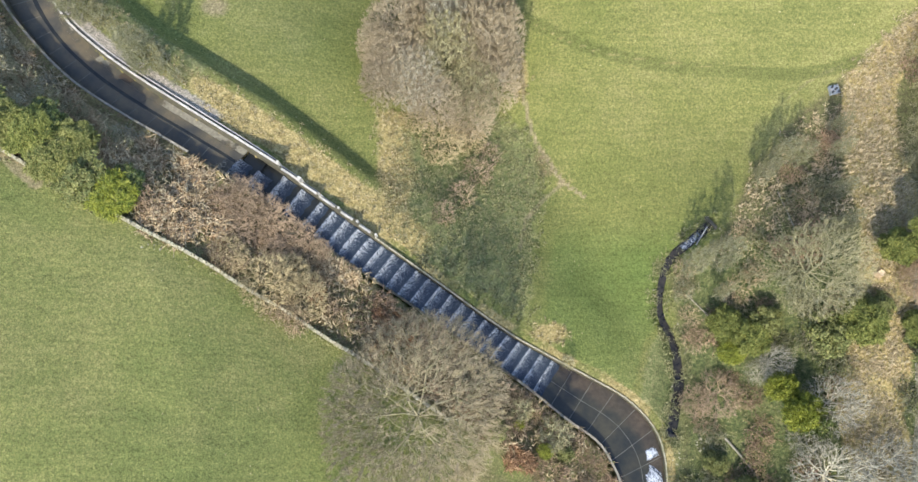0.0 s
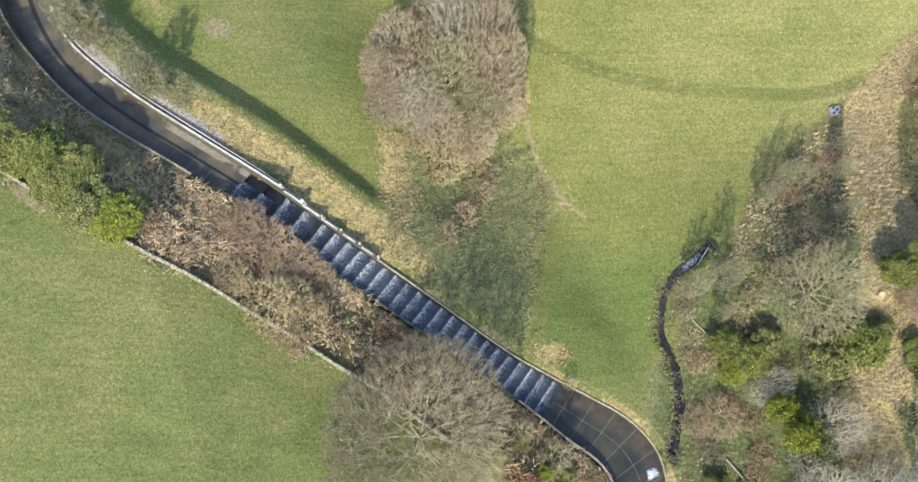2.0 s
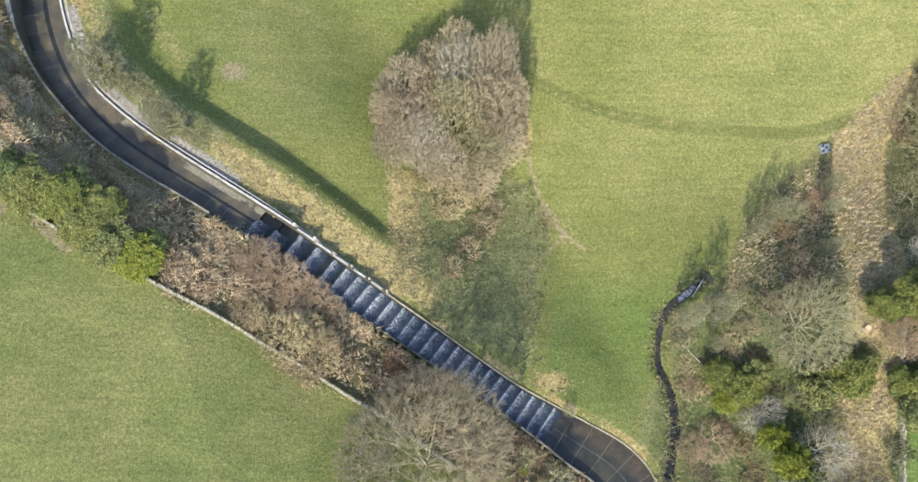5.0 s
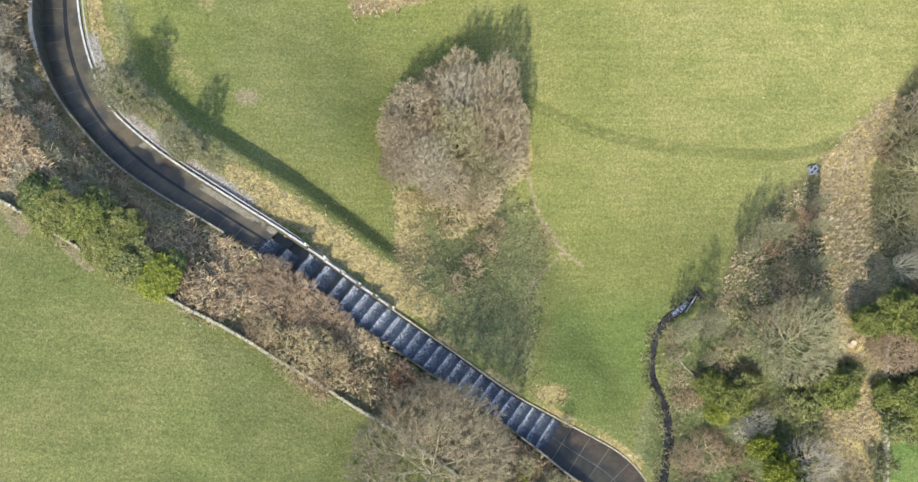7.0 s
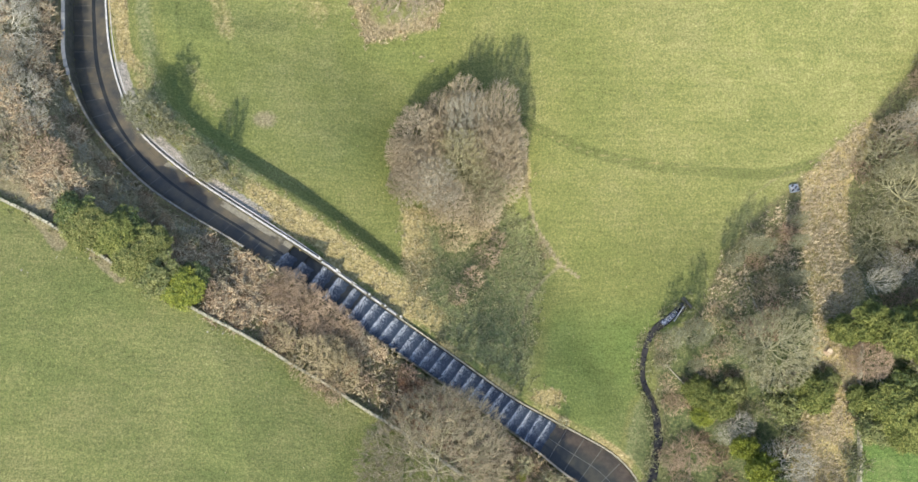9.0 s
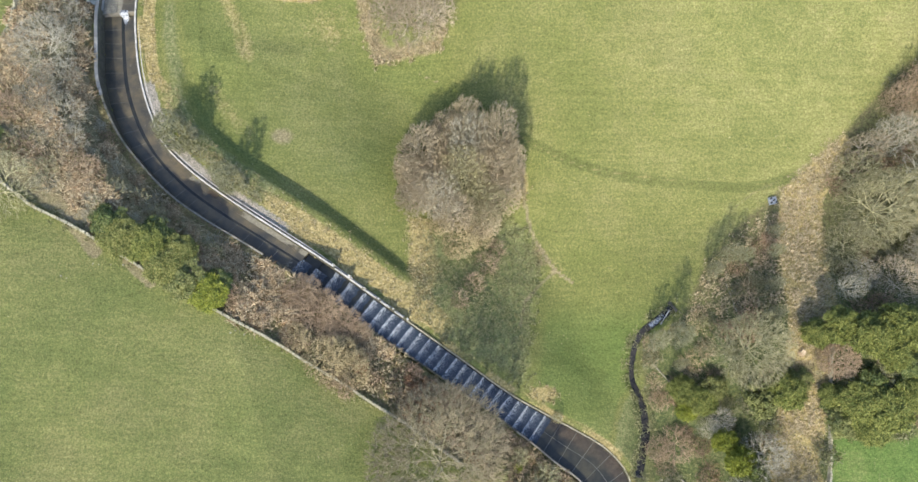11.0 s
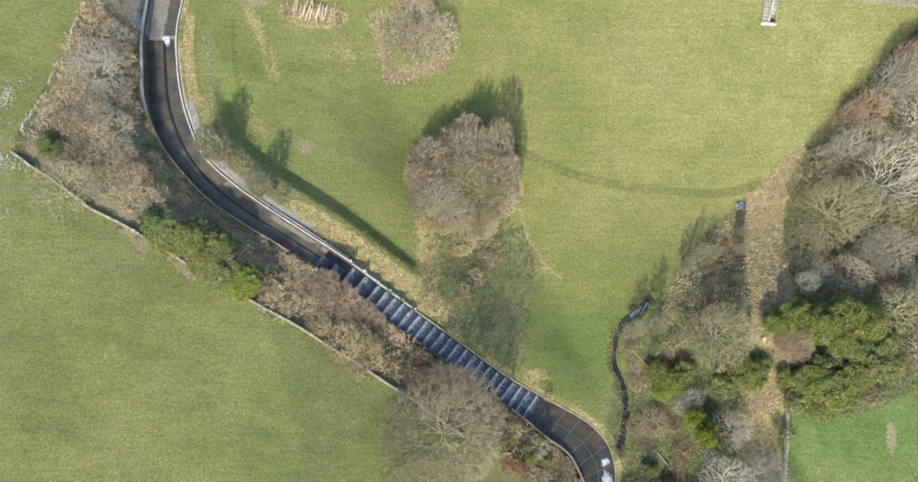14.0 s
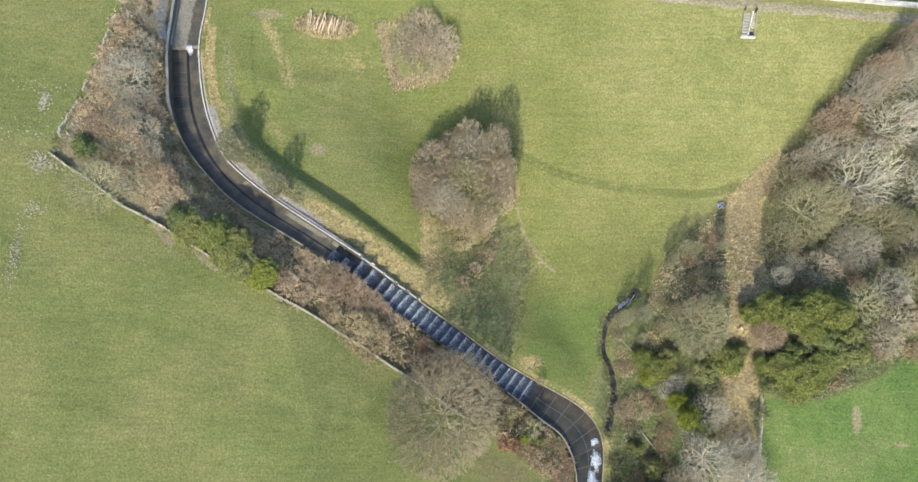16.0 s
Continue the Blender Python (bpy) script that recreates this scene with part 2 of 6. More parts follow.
LEAF_CYPRESS = leaf_material("soft_evergreen_spray", [(0, (0.075, 0.10, 0.022)), (0.5, (0.16, 0.175, 0.05)), (1, (0.31, 0.305, 0.11))], 0.7)
LEAF_YEW = leaf_material("feathery_evergreen_leaf", [(0, (0.075, 0.10, 0.022)), (0.5, (0.155, 0.18, 0.044)), (1, (0.30, 0.31, 0.092))], 0.7)
FROND_PALE = leaf_material("bleached_bracken_frond", [(0, (0.20, 0.13, 0.075)), (0.45, (0.40, 0.30, 0.19)), (1, (0.63, 0.53, 0.37))], 0.85)
FROND_RUST = leaf_material("russet_bracken_frond", [(0, (0.15, 0.075, 0.04)), (0.5, (0.33, 0.195, 0.11)), (1, (0.52, 0.36, 0.23))], 0.85)
STEM_TWIG = bark_material("thicket_twig", (0.32, 0.245, 0.16), (0.60, 0.49, 0.335))
FAN_TWIG = bark_material("upright_buff_twig", (0.31, 0.26, 0.145), (0.59, 0.505, 0.31))
STRAW = leaf_material("straw_blade", [(0, (0.16, 0.135, 0.06)), (0.5, (0.33, 0.275, 0.15)), (1, (0.54, 0.46, 0.29))], 0.8)
REED = leaf_material("dead_reed", [(0, (0.22, 0.17, 0.10)), (0.5, (0.41, 0.335, 0.21)), (1, (0.62, 0.53, 0.365))], 0.8)
RUSH = leaf_material("rush_blade", [(0, (0.12, 0.134, 0.056)), (0.5, (0.205, 0.207, 0.10)), (1, (0.37, 0.35, 0.19))], 0.7)
STONE_WALL = stone_material("field_stone", (0.23, 0.22, 0.16), (0.57, 0.54, 0.42), 0.9, 3.0, 0.45)
STONE_COPING = stone_material("weathered_coping", (0.31, 0.30, 0.285), (0.64, 0.625, 0.60), 0.8, 2.0, 0.08)
SANDSTONE = stone_material("buff_sandstone", (0.40, 0.34, 0.22), (0.66, 0.58, 0.42), 0.9, 2.0, 0.1)
STONE_WORN = stone_material("worn_grey_coping", (0.17, 0.16, 0.135), (0.36, 0.34, 0.295), 0.85, 1.2, 0.5)
STONE_MASONRY = stone_material("spillway_masonry", (0.062, 0.06, 0.046), (0.155, 0.145, 0.115), 0.85, 1.6, 0.45)
CONCRETE = stone_material("pale_concrete", (0.23, 0.235, 0.235), (0.39, 0.395, 0.39), 0.8, 0.9, 0.1)
MORTAR = stone_material("pale_joint_mortar", (0.10, 0.10, 0.085), (0.22, 0.21, 0.175), 0.7, 2.5, 0.0)
MORTAR_WET = stone_material("wet_joint_mortar", (0.06, 0.062, 0.058), (0.16, 0.155, 0.135), 0.5, 1.2, 0.0)
FLAG = wet_flag_material(gain=1.2)
FLAG_DEEP = wet_flag_material("flag_under_water", 0.52, 0.14, (0.92, 1.08, 1.12))
# the blue tint paints sky reflected in the wet treads
STEP = wet_flag_material("wet_step_stone_sky_tint", 0.32, 0.14, (0.85, 1.1, 1.4))
FOAM = foam_material()
FROTH = foam_material("thick_froth", 1.05)
POOL = pool_material()
LOG = bark_material("cut_timber", (0.33, 0.255, 0.17), (0.68, 0.57, 0.42))
METAL = stone_material("painted_steel", (0.15, 0.18, 0.22), (0.32, 0.36, 0.42), 0.5, 4.0, 0.0)
DARK = stone_material("dark_iron", (0.02, 0.02, 0.022), (0.05, 0.05, 0.055), 0.5, 4.0, 0.0)

# ---- small mesh tools ----


def np_mesh(name, verts, faces, material=None, smooth=False):
    """A mesh from an array of points and an array of faces with equally many corners."""
    verts, faces = np.asarray(verts, np.float32).reshape(-1, 3), np.asarray(faces, np.int32)
    me = bpy.data.meshes.new(name)
    n, k = faces.shape
    me.vertices.add(len(verts))
    me.vertices.foreach_set("co", verts.ravel())
    me.loops.add(n * k)
    me.loops.foreach_set("vertex_index", faces.ravel())
    me.polygons.add(n)
    me.polygons.foreach_set("loop_start", np.arange(0, n * k, k, dtype=np.int32))
    me.update(calc_edges=True)
    me.polygons.foreach_set("use_smooth", np.full(n, smooth))
    if material:
        me.materials.append(material)
    return me


def give_colours(me, name, rgb):
    rgba = np.ones((len(me.vertices), 4), np.float32)
    rgba[:, : rgb.shape[1]] = rgb
    me.color_attributes.new(name, "FLOAT_COLOR", "POINT").data.foreach_set("color", rgba.ravel())


def part(name, mesh, parent, label=""):
    ob = new(name, mesh)
    ob.parent = parent
    return tagged(ob, label) if label else ob


def thing(name, label, category, group="", kind="", at=None, mesh=None):
    ob = new(name, mesh)
    if at is not None:
        ob.matrix_basis = at
    return tagged(ob, label, category, group, kind)


def tubes(lines, radii, sides):
    """Tubes along polylines: lines (n, m, 3), radii (n, m). Returns points and quads."""
    n, m, _ = lines.shape
    d = np.gradient(lines, axis=1)
    d /= np.linalg.norm(d, axis=2, keepdims=True) + 1e-9
    ref = np.where(np.abs(d[..., 2:]) < 0.9, np.array([0, 0, 1.0]), np.array([1.0, 0, 0]))
    u = np.cross(d, ref)
    u /= np.linalg.norm(u, axis=2, keepdims=True) + 1e-9
    v = np.cross(d, u)
    ang = np.arange(sides) * 2 * np.pi / sides
    ring = u[:, :, None] * np.cos(ang)[:, None] + v[:, :, None] * np.sin(ang)[:, None]
    pts = lines[:, :, None] + ring * radii[:, :, None, None]
    idx = np.arange(n * m * sides).reshape(n, m, sides)
    a, b = idx[:, :-1], idx[:, 1:]
    quads = np.stack([a, np.roll(a, -1, 2), np.roll(b, -1, 2), b], -1).reshape(-1, 4)
    return pts.reshape(-1, 3), quads


def spikes(lines, radii):
    """Pointed twigs: lines (n, 2, 3). Returns points and triangles."""
    v, _ = tubes(lines, radii, 3)
    v = v.reshape(-1, 6, 3)
    v = np.concatenate([v[:, :3], v[:, 3:].mean(1, keepdims=True)], 1)
    tri = np.array([[0, 1, 3], [1, 2, 3], [2, 0, 3]])
    return v.reshape(-1, 3), (tri[None] + 4 * np.arange(len(v))[:, None, None]).reshape(-1, 3)


def triangles(piece):
    v, f = piece
    return (v, f) if f.shape[1] == 3 else (v, np.concatenate([f[:, [0, 1, 2]], f[:, [0, 2, 3]]]))


def joined(pieces):
    verts, faces, at = [], [], 0
    for v, f in pieces:
        verts.append(v), faces.append(f + at)
        at += len(v)
    return np.concatenate(verts), np.concatenate(faces)


def boxes(centres, sizes, turns, rng, rough=0.12):
    """Rough blocks: centres (n, 3), sizes (n, 3), turns about z (n)."""
    corner = np.array([[x, y, z] for z in (-1, 1) for y in (-1, 1) for x in (-1, 1)]) * 0.5
    pts = corner[None] * sizes[:, None] * (1 + rng.uniform(-rough, rough, (len(centres), 8, 3)))
    c, s = np.cos(turns)[:, None], np.sin(turns)[:, None]
    pts = np.stack([pts[..., 0] * c - pts[..., 1] * s, pts[..., 0] * s + pts[..., 1] * c, pts[..., 2]], -1) + centres[:, None]
    quad = np.array([[0, 2, 3, 1], [4, 5, 7, 6], [0, 1, 5, 4], [2, 6, 7, 3], [0, 4, 6, 2], [1, 3, 7, 5]])
    return pts.reshape(-1, 3), (quad[None] + 8 * np.arange(len(centres))[:, None, None]).reshape(-1, 4)


def solid(top, bottom):
    """A closed slab between two rings of four points."""
    v = np.array([*bottom, *top], float)
    return v, np.array([[3, 2, 1, 0], [4, 5, 6, 7], [0, 1, 5, 4], [1, 2, 6, 5], [2, 3, 7, 6], [3, 0, 4, 7]])


# ---- plan ----
def ease(a, b, x):
    t = np.clip((np.asarray(x, float) - a) / (b - a), 0, 1)
    return t * t * (3 - 2 * t)


def to_line(x, y, line):
    """Distance to a polyline, and how far along it (0 to 1 per point) the nearest place is."""
    line = np.asarray(line, float)
    best, where = np.full(np.shape(x), 1e9), np.zeros(np.shape(x))
    for i, (p, q) in enumerate(zip(line[:-1], line[1:])):
        d = q - p
        if d @ d == 0:
            continue
        t = np.clip(((x - p[0]) * d[0] + (y - p[1]) * d[1]) / (d @ d), 0, 1)
        r = np.hypot(x - p[0] - t * d[0], y - p[1] - t * d[1])
        near = r < best
        best, where = np.where(near, r, best), np.where(near, i + t, where)
    return best, where


def inside(x, y, poly):
    poly, hit = np.asarray(poly, float), np.zeros(np.shape(x), bool)
    for (ax, ay), (bx, by) in zip(poly, np.roll(poly, -1, 0)):
        if ay != by:
            hit ^= ((ay > y) != (by > y)) & (x < (bx - ax) * (y - ay) / (by - ay) + ax)
    return hit


def region(x, y, poly, soft=1.0):
    """1 inside a polygon, 0 outside, with a soft rim."""
    d, _ = to_line(x, y, [*poly, poly[0]])
    return np.clip(0.5 + np.where(inside(x, y, poly), d, -d) / (2 * soft), 0, 1)


def smooth_line(points, per=6):
    """A Catmull-Rom curve through the points."""
    p = np.asarray(points, float)
    p = np.vstack([2 * p[0] - p[1], p, 2 * p[-1] - p[-2]])
    t = np.linspace(0, 1, per, endpoint=False)[:, None]
    out = [0.5 * (2 * b + (c - a) * t + (2 * a - 5 * b + 4 * c - d) * t**2 + (3 * b - a - 3 * c + d) * t**3)
           for a, b, c, d in zip(p[:-3], p[1:-2], p[2:-1], p[3:])]
    return np.vstack([*out, p[-2:-1]])


# the spillway: matching places on its north-east and south-west edges, from the reservoir down
EDGE_NE = [(-42.9, 78), (-43.4, 70), (-43.7, 63), (-44.15, 57), (-43.5, 51.4), (-42.4, 46.5), (-40.6, 41.7), (-38.4, 37.7), (-34.6, 34.2), (-30.2, 31.1),
           (-24.4, 27.5), (-17.8, 23.4), (-9.9, 18.1), (-2.6, 13.3), (4.6, 8.5), (9.3, 6.0), (13.8, 3.7), (16.9, 2.0), (19.0, 0.2), (20.4, -1.8), (21.0, -4.0), (21.1, -6.5), (20.8, -10), (20.2, -22)]
EDGE_SW = [(-48.0, 78), (-48.5, 70), (-48.8, 63), (-49.0, 56.6), (-48.5, 51.6), (-47.6, 46.0), (-45.1, 40.3), (-41.4, 35.7), (-37.3, 31.8), (-32.8, 28.8),
           (-26.4, 25.1), (-19.6, 20.9), (-11.9, 15.5), (-4.5, 10.8), (2.7, 6.0), (7.2, 2.9), (11.2, -0.2), (13.7, -1.9), (15.0, -3.2), (15.9, -4.8), (16.5, -6.2), (16.8, -7.8), (17.0, -10.4), (16.4, -22)]
NE, SW = smooth_line(EDGE_NE), smooth_line(EDGE_SW)
MID = (NE + SW) / 2
RUN = np.r_[0, np.cumsum(np.hypot(*np.diff(MID, axis=0).T))]
CHANNEL = [*NE, *SW[::-1]]
TOP_AT = [-60, -49, -37, -21, -16, 9, 18, 30]
TOP_IS = [5.5, 5.4, 5.1, 4.2, 1.6, -7.5, -9.0, -9.5]


def wall_top(x):
    return np.interp(x, TOP_AT, TOP_IS)


def low_side(x, y):
    """How far the south-west wall stays below the north-east one."""
    return 1.15 * ease(48, 39, y) * ease(-19, -25, x)


LIPS = [-21.4, -19.6, -17.75, -16.05, -14.35] + [-14.35 + 1.155 * (k + 1) for k in range(20)]   # x of each step's edge, on the middle line
WEIR_Y = 56.8


def floor_level(x, y):
    """The spillway's floor, with the cascade as a ramp."""
    upper = np.where(np.asarray(y) > WEIR_Y, 4.1, np.interp(x, [-46, -21], [3.3, 2.2]))
    lower = np.interp(x, [8.75, 19], [-8.6, -9.6])
    ramp = np.interp(x, [-21, -13.2, 8.75], [2.2, 0.0, -8.6])
    return np.where(np.asarray(x) < -21, upper, np.where(np.asarray(x) < 8.75, ramp, lower))


STREAM = smooth_line([(26.6, 19.8), (24.6, 18.1), (23.1, 16.9), (22.2, 15.6), (21.7, 13.7), (21.5, 11.9), (21.7, 10.1), (22.7, 7.9), (23.1, 5.5), (23.1, 3.0), (22.5, 0.6), (22.0, -1.8)], 4)
FIELD_WALL = [(-61.8, 35.8), (-56.6, 32.5), (-51.5, 28.9), (-44.8, 25.6), (-39.2, 22.2), (-30.2, 17.3), (-26.3, 15.4), (-21.5, 12.7), (-16.0, 9.4), (-10.4, 6.0), (-4.0, 1.8), (-1.0, -0.4)]
BOUNDARY_WALL = [(-61.8, 35.8), (-60.2, 42.1), (-58.4, 46.5), (-57.1, 51.9), (-56.0, 56.4), (-55.2, 61), (-54, 74)]


def across_dam(x, y):
    return np.asarray(y, float) + 0.085 * (np.asarray(x, float) - 33)


def natural(x, y):
    """The valley with the dam across it."""
    x, y = np.asarray(x, float), np.asarray(y, float)
    d = x - np.interp(y, [-60, -3, 9, 20, 30, 50, 90], [26, 22, 18, 14, 8, 1, -6])
    bed = np.interp(y, [-60, -3, 20, 30, 60], [-14, -10.3, -8.9, -8.3, -7])
    slope = 0.33 - 0.2 * ease(14, 32, y)
    west = np.where(-d < 44, -0.36 * d, 15.84 + 0.16 * np.minimum(-d - 44, 400))
    east = np.where(d < 34, slope * d, slope * 34 + 0.12 * np.minimum(d - 34, 400))
    z = np.sqrt(np.where(d < 0, west, east) ** 2 + 0.6) - 0.7 + bed
    v = across_dam(x, y)
    dam = np.minimum(-5.5 + 0.36 * (v - 33), 6.1) - 0.5 * np.clip(v - 68.1, 0, 14)
    k = 1.2 + 1.8 * ease(-10, -22, x) * ease(38, 46, y)
    z = k * np.logaddexp(z / k, dam / k)
    lake = ease(68.0, 80, v) * ease(-38, -30, x)
    return z * (1 - lake) + np.minimum(z, -1.0) * lake


def rolling(x, y):
    """Gentle unevenness of the ground."""
    return (0.16 * np.sin(0.31 * x + 0.7 * np.sin(0.23 * y)) * np.sin(0.27 * y + 1.3) + 0.06 * np.sin(1.1 * x + 2 * np.sin(0.5 * y)) * np.sin(0.9 * y - 0.6 * x))


def shape_of(x, y):
    """Height of the ground, and the distance outside each edge of the spillway."""
    x, y = np.asarray(x, float), np.asarray(y, float)
    z = natural(x, y) + rolling(x, y)
    dn, kn = to_line(x, y, NE)
    ds, ks = to_line(x, y, SW)
    within = inside(x, y, CHANNEL)
    north = dn < ds
    xn = np.interp(kn, np.arange(len(NE)), MID[:, 0])
    yn = np.interp(kn, np.arange(len(NE)), MID[:, 1])
    top = wall_top(xn)
    # embankment beside the upper channel: a flat strip, then a steep side facing north-east
    bank = ease(52, 41, yn) * ease(-8.0, -14.0, xn)
    strip = np.where(xn < -5, np.interp(xn, [-60, -49, -37, -22, -5], [5.6, 5.5, 5.2, 3.9, -2.6]), top + 0.1)
    crest = 4.3 + 0.12 * np.sin(0.21 * xn)
    after = strip - bank * (1.95 - 0.2 * ease(-28, -20, xn)) * ease(crest, crest + 2.0, dn)
    ne = after + (z - after) * ease(7.0, 30.0, dn) * bank + (z - after) * ease(0.8, 11.0, dn) * (1 - bank)
    brim = top - 0.08 - low_side(xn, yn)
    sw = brim + (z - brim) * ease(0.6, 6.0, ds)
    z = np.where(north, ne, sw)
    z = np.where(within | (np.minimum(dn, ds) < 0.3), floor_level(xn, yn) - 0.9, z)
    sd, _ = to_line(x, y, STREAM)
    z = z - 0.65 * ease(0.95, 0.3, sd)
    return z, dn, ds, within, north, xn, yn


def ground_z(x, y):
    return float(shape_of(np.array([x]), np.array([y]))[0][0])


WOOD_RIM = [(22.6, -8), (23.2, 1.2), (23.3, 6.8), (22.4, 14.3), (26.8, 17.4), (29.0, 20.8), (31.2, 26.0), (37.0, 32.0), (42.0, 36.1), (49.3, 42.6), (55.5, 49.8), (64.3, 58.7), (80, 61.0), (140, 60), (140, -60), (22, -60)]
EAST_FIELD = [(44.4, 6.5), (44.1, 1.7), (43.6, -8), (43, -60), (140, -60), (140, 40), (66, 11.0), (60, 6.5), (53.4, 3.8), (48, 2.6)]
EAST_TRACK = [(47.5, 41), (44.0, 35.0), (43.3, 25.3), (43.0, 18), (42.0, 12), (41.2, 6.0), (40.2, 0.0), (41.5, -6), (41.5, -14)]
RUSHES = [(-6.0, 28.4), (-6.6, 19.0), (-3.3, 14.4), (7.0, 9.6), (8.6, 19.7), (9.6, 26), (7.5, 30.3), (4.0, 32.9)]
REED_BED = [(-16.6, 61.5), (-15.2, 56.0), (-13.3, 51.3), (-9, 52.2), (-4.4, 53.2), (-3.5, 58), (-8.9, 63.5)]
WET_MIDDLE = [(-15.0, 61.0), (-13.8, 56.4), (-12.0, 53.6), (-8.6, 53.9), (-5.2, 54.6), (-4.2, 58), (-9.2, 62.6)]
TUFT_BELT = [(-8.4, 30.5), (-5.5, 30.5), (-4.2, 24), (-5.2, 19), (-8.0, 18.6), (-8.2, 24)]
MOWN_LINE = smooth_line([(6.4, 42.5), (14.4, 39.0), (22.1, 37.3), (30.7, 36.2), (37.3, 35.9), (42.9, 37.2)])
FOOTPATH = smooth_line([(5.5, 43), (6.6, 38), (7.3, 33.4), (8.3, 29.9), (9.9, 27.3), (11.5, 25.1), (13.8, 23.5)])
SIDE_PATH = [(11.3, 24.9), (9.2, 23.0), (7.2, 20.6), (6.4, 17.2)]
MOWN_EDGE = smooth_line([(6.6, 42.4), (10.5, 40.4), (13.6, 39.2), (16.8, 38.3), (20.6, 37.8), (23.8, 37.4), (28.7, 36.7)])
EDGE_PATH = smooth_line([(35.5, 33.4), (38.0, 35.3), (41.6, 37.0), (44.7, 38.8), (48.5, 42.0)])


def build_ground():
    def axis(lo, hi, step):
        inner = np.arange(lo, hi + step / 2, step)
        grow = np.cumsum(step * 1.36 ** np.arange(1, 24))
        return np.r_[lo - grow[::-1], inner, hi + grow]

    xs, ys = axis(-78, 78, 0.45), axis(-26, 80, 0.45)
    x, y = (g.ravel() for g in np.meshgrid(xs, ys))
    z, dn, ds, within, north, xn, yn = shape_of(x, y)
    nx, ny = len(xs), len(ys)
    i = np.arange(nx * ny).reshape(ny, nx)
    quads = np.stack([i[:-1, :-1], i[:-1, 1:], i[1:, 1:], i[1:, :-1]], -1).reshape(-1, 4)
    me = np_mesh("ground", np.stack([x, y, z], -1), quads, MAT_GROUND, True)

    field = region(x, y, [*FIELD_WALL, (3, -3.4), (9, -10), (40, -70), (-400, -400), (-400, 300), (-100, 80), *BOUNDARY_WALL[::-1]], 0.6)
    south = region(x, y, [(-10, 6), (3, -2.8), (12, -9.0), (16, -13), (16, -60), (-40, -60)], 2.0)
    field = np.maximum(field, south)
    rank = south * ease(-4, 2, x)
    scrub = (1 - field) * np.where(north, 0, 1) * ease(0.2, 0.6, ds) * (1 - within)
    wood = region(x, y, WOOD_RIM, 1.2)
    east = region(x, y, EAST_FIELD, 1.0)
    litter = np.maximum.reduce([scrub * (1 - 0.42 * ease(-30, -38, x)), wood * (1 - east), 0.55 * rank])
    td, _ = to_line(x, y, EAST_TRACK)
    track = 1 - ease(2.2, 3.4, td)
    bank = ease(62, 58, yn) * ease(-3, -8, xn)
    straw = np.where(north, bank * (1 - ease(3.2 - 1.0 * ease(43, 47, yn), 4.6 - 1.5 * ease(43, 47, yn), dn)) * (0.95 - 0.5 * ease(-25, -29, xn) * ease(46.5, 43.5, yn)), 0)
    straw = np.maximum(straw, np.where(north & (xn > -6), 0.55 * (1 - ease(0.8, 2.2, dn)), 0))
    reeds = region(x, y, REED_BED, 0.9)
    wet = region(x, y, WET_MIDDLE, 0.9)
    straw = np.maximum(straw, 0.7 * reeds * (1 - 0.75 * wet))
    straw = np.maximum(straw, 1 - ease(0.8, 1.15, np.hypot((x + 24.3) / 5.2, (y - 60.6) / 1.9)))
    straw = np.maximum(straw, track * 0.95 * wood)
    straw = np.maximum(straw, 0.8 * region(x, y, TUFT_BELT, 0.8))
    straw = np.maximum(straw, 0.45 * (1 - ease(1.0, 8.0, np.hypot(x + 19.5, y - 56))))
    straw = np.maximum(straw, 0.7 * (1 - ease(0.6, 2.0, np.hypot((x - 9.5) / 1.6, y - 8.4))))
    straw = np.maximum(straw, 0.8 * (1 - ease(0.5, 1.6, np.hypot(x - 6.6, (y - 36.5) / 2.4))))
    # straw rising to the north-east, painting hazy brightness as paler turf
    straw = np.maximum(straw, 0.3 * ease(6, 40, x) * ease(36, 54, y) * (1 - wood))
    litter = np.maximum(litter, 0.62 * region(x, y, [(8.1, 31.5), (9.6, 28.6), (11.2, 26.3), (9.0, 24.6), (8.2, 27.0)], 0.7))
    brook = region(x, y, [(19.4, 1.6), (20.8, 7.5), (22.2, 9.5), (23.4, 6), (23.4, 0), (22.8, -8), (21.4, -6)], 0.9)
    litter = np.maximum(litter, 0.6 * brook)
    fd, _ = to_line(x, y, FOOTPATH)
    pd, _ = to_line(x, y, SIDE_PATH)
    soil = np.maximum(0.8 * (1 - ease(0.05, 0.55, fd)), 0.6 * (1 - ease(0.1, 0.6, pd)))
    soil = np.maximum(soil, 0.7 * (1 - ease(0.02, 0.35, to_line(x, y, [(-7.3, 50.4), (-4.3, 49.3)])[0])))
    soil = np.maximum(soil, 0.8 * reeds * (1 - 0.5 * wet))
    straw = np.maximum(straw, 0.62 * (1 - ease(0.0, 0.4, to_line(x, y, MOWN_EDGE)[0])))
    soil = np.maximum(soil, 0.5 * (1 - ease(0.05, 0.6, to_line(x, y, EDGE_PATH)[0])))
    straw = np.maximum(straw, 0.42 * (1 - ease(0.5, 3.2, np.hypot(x - 11.4, y - 25.0))))
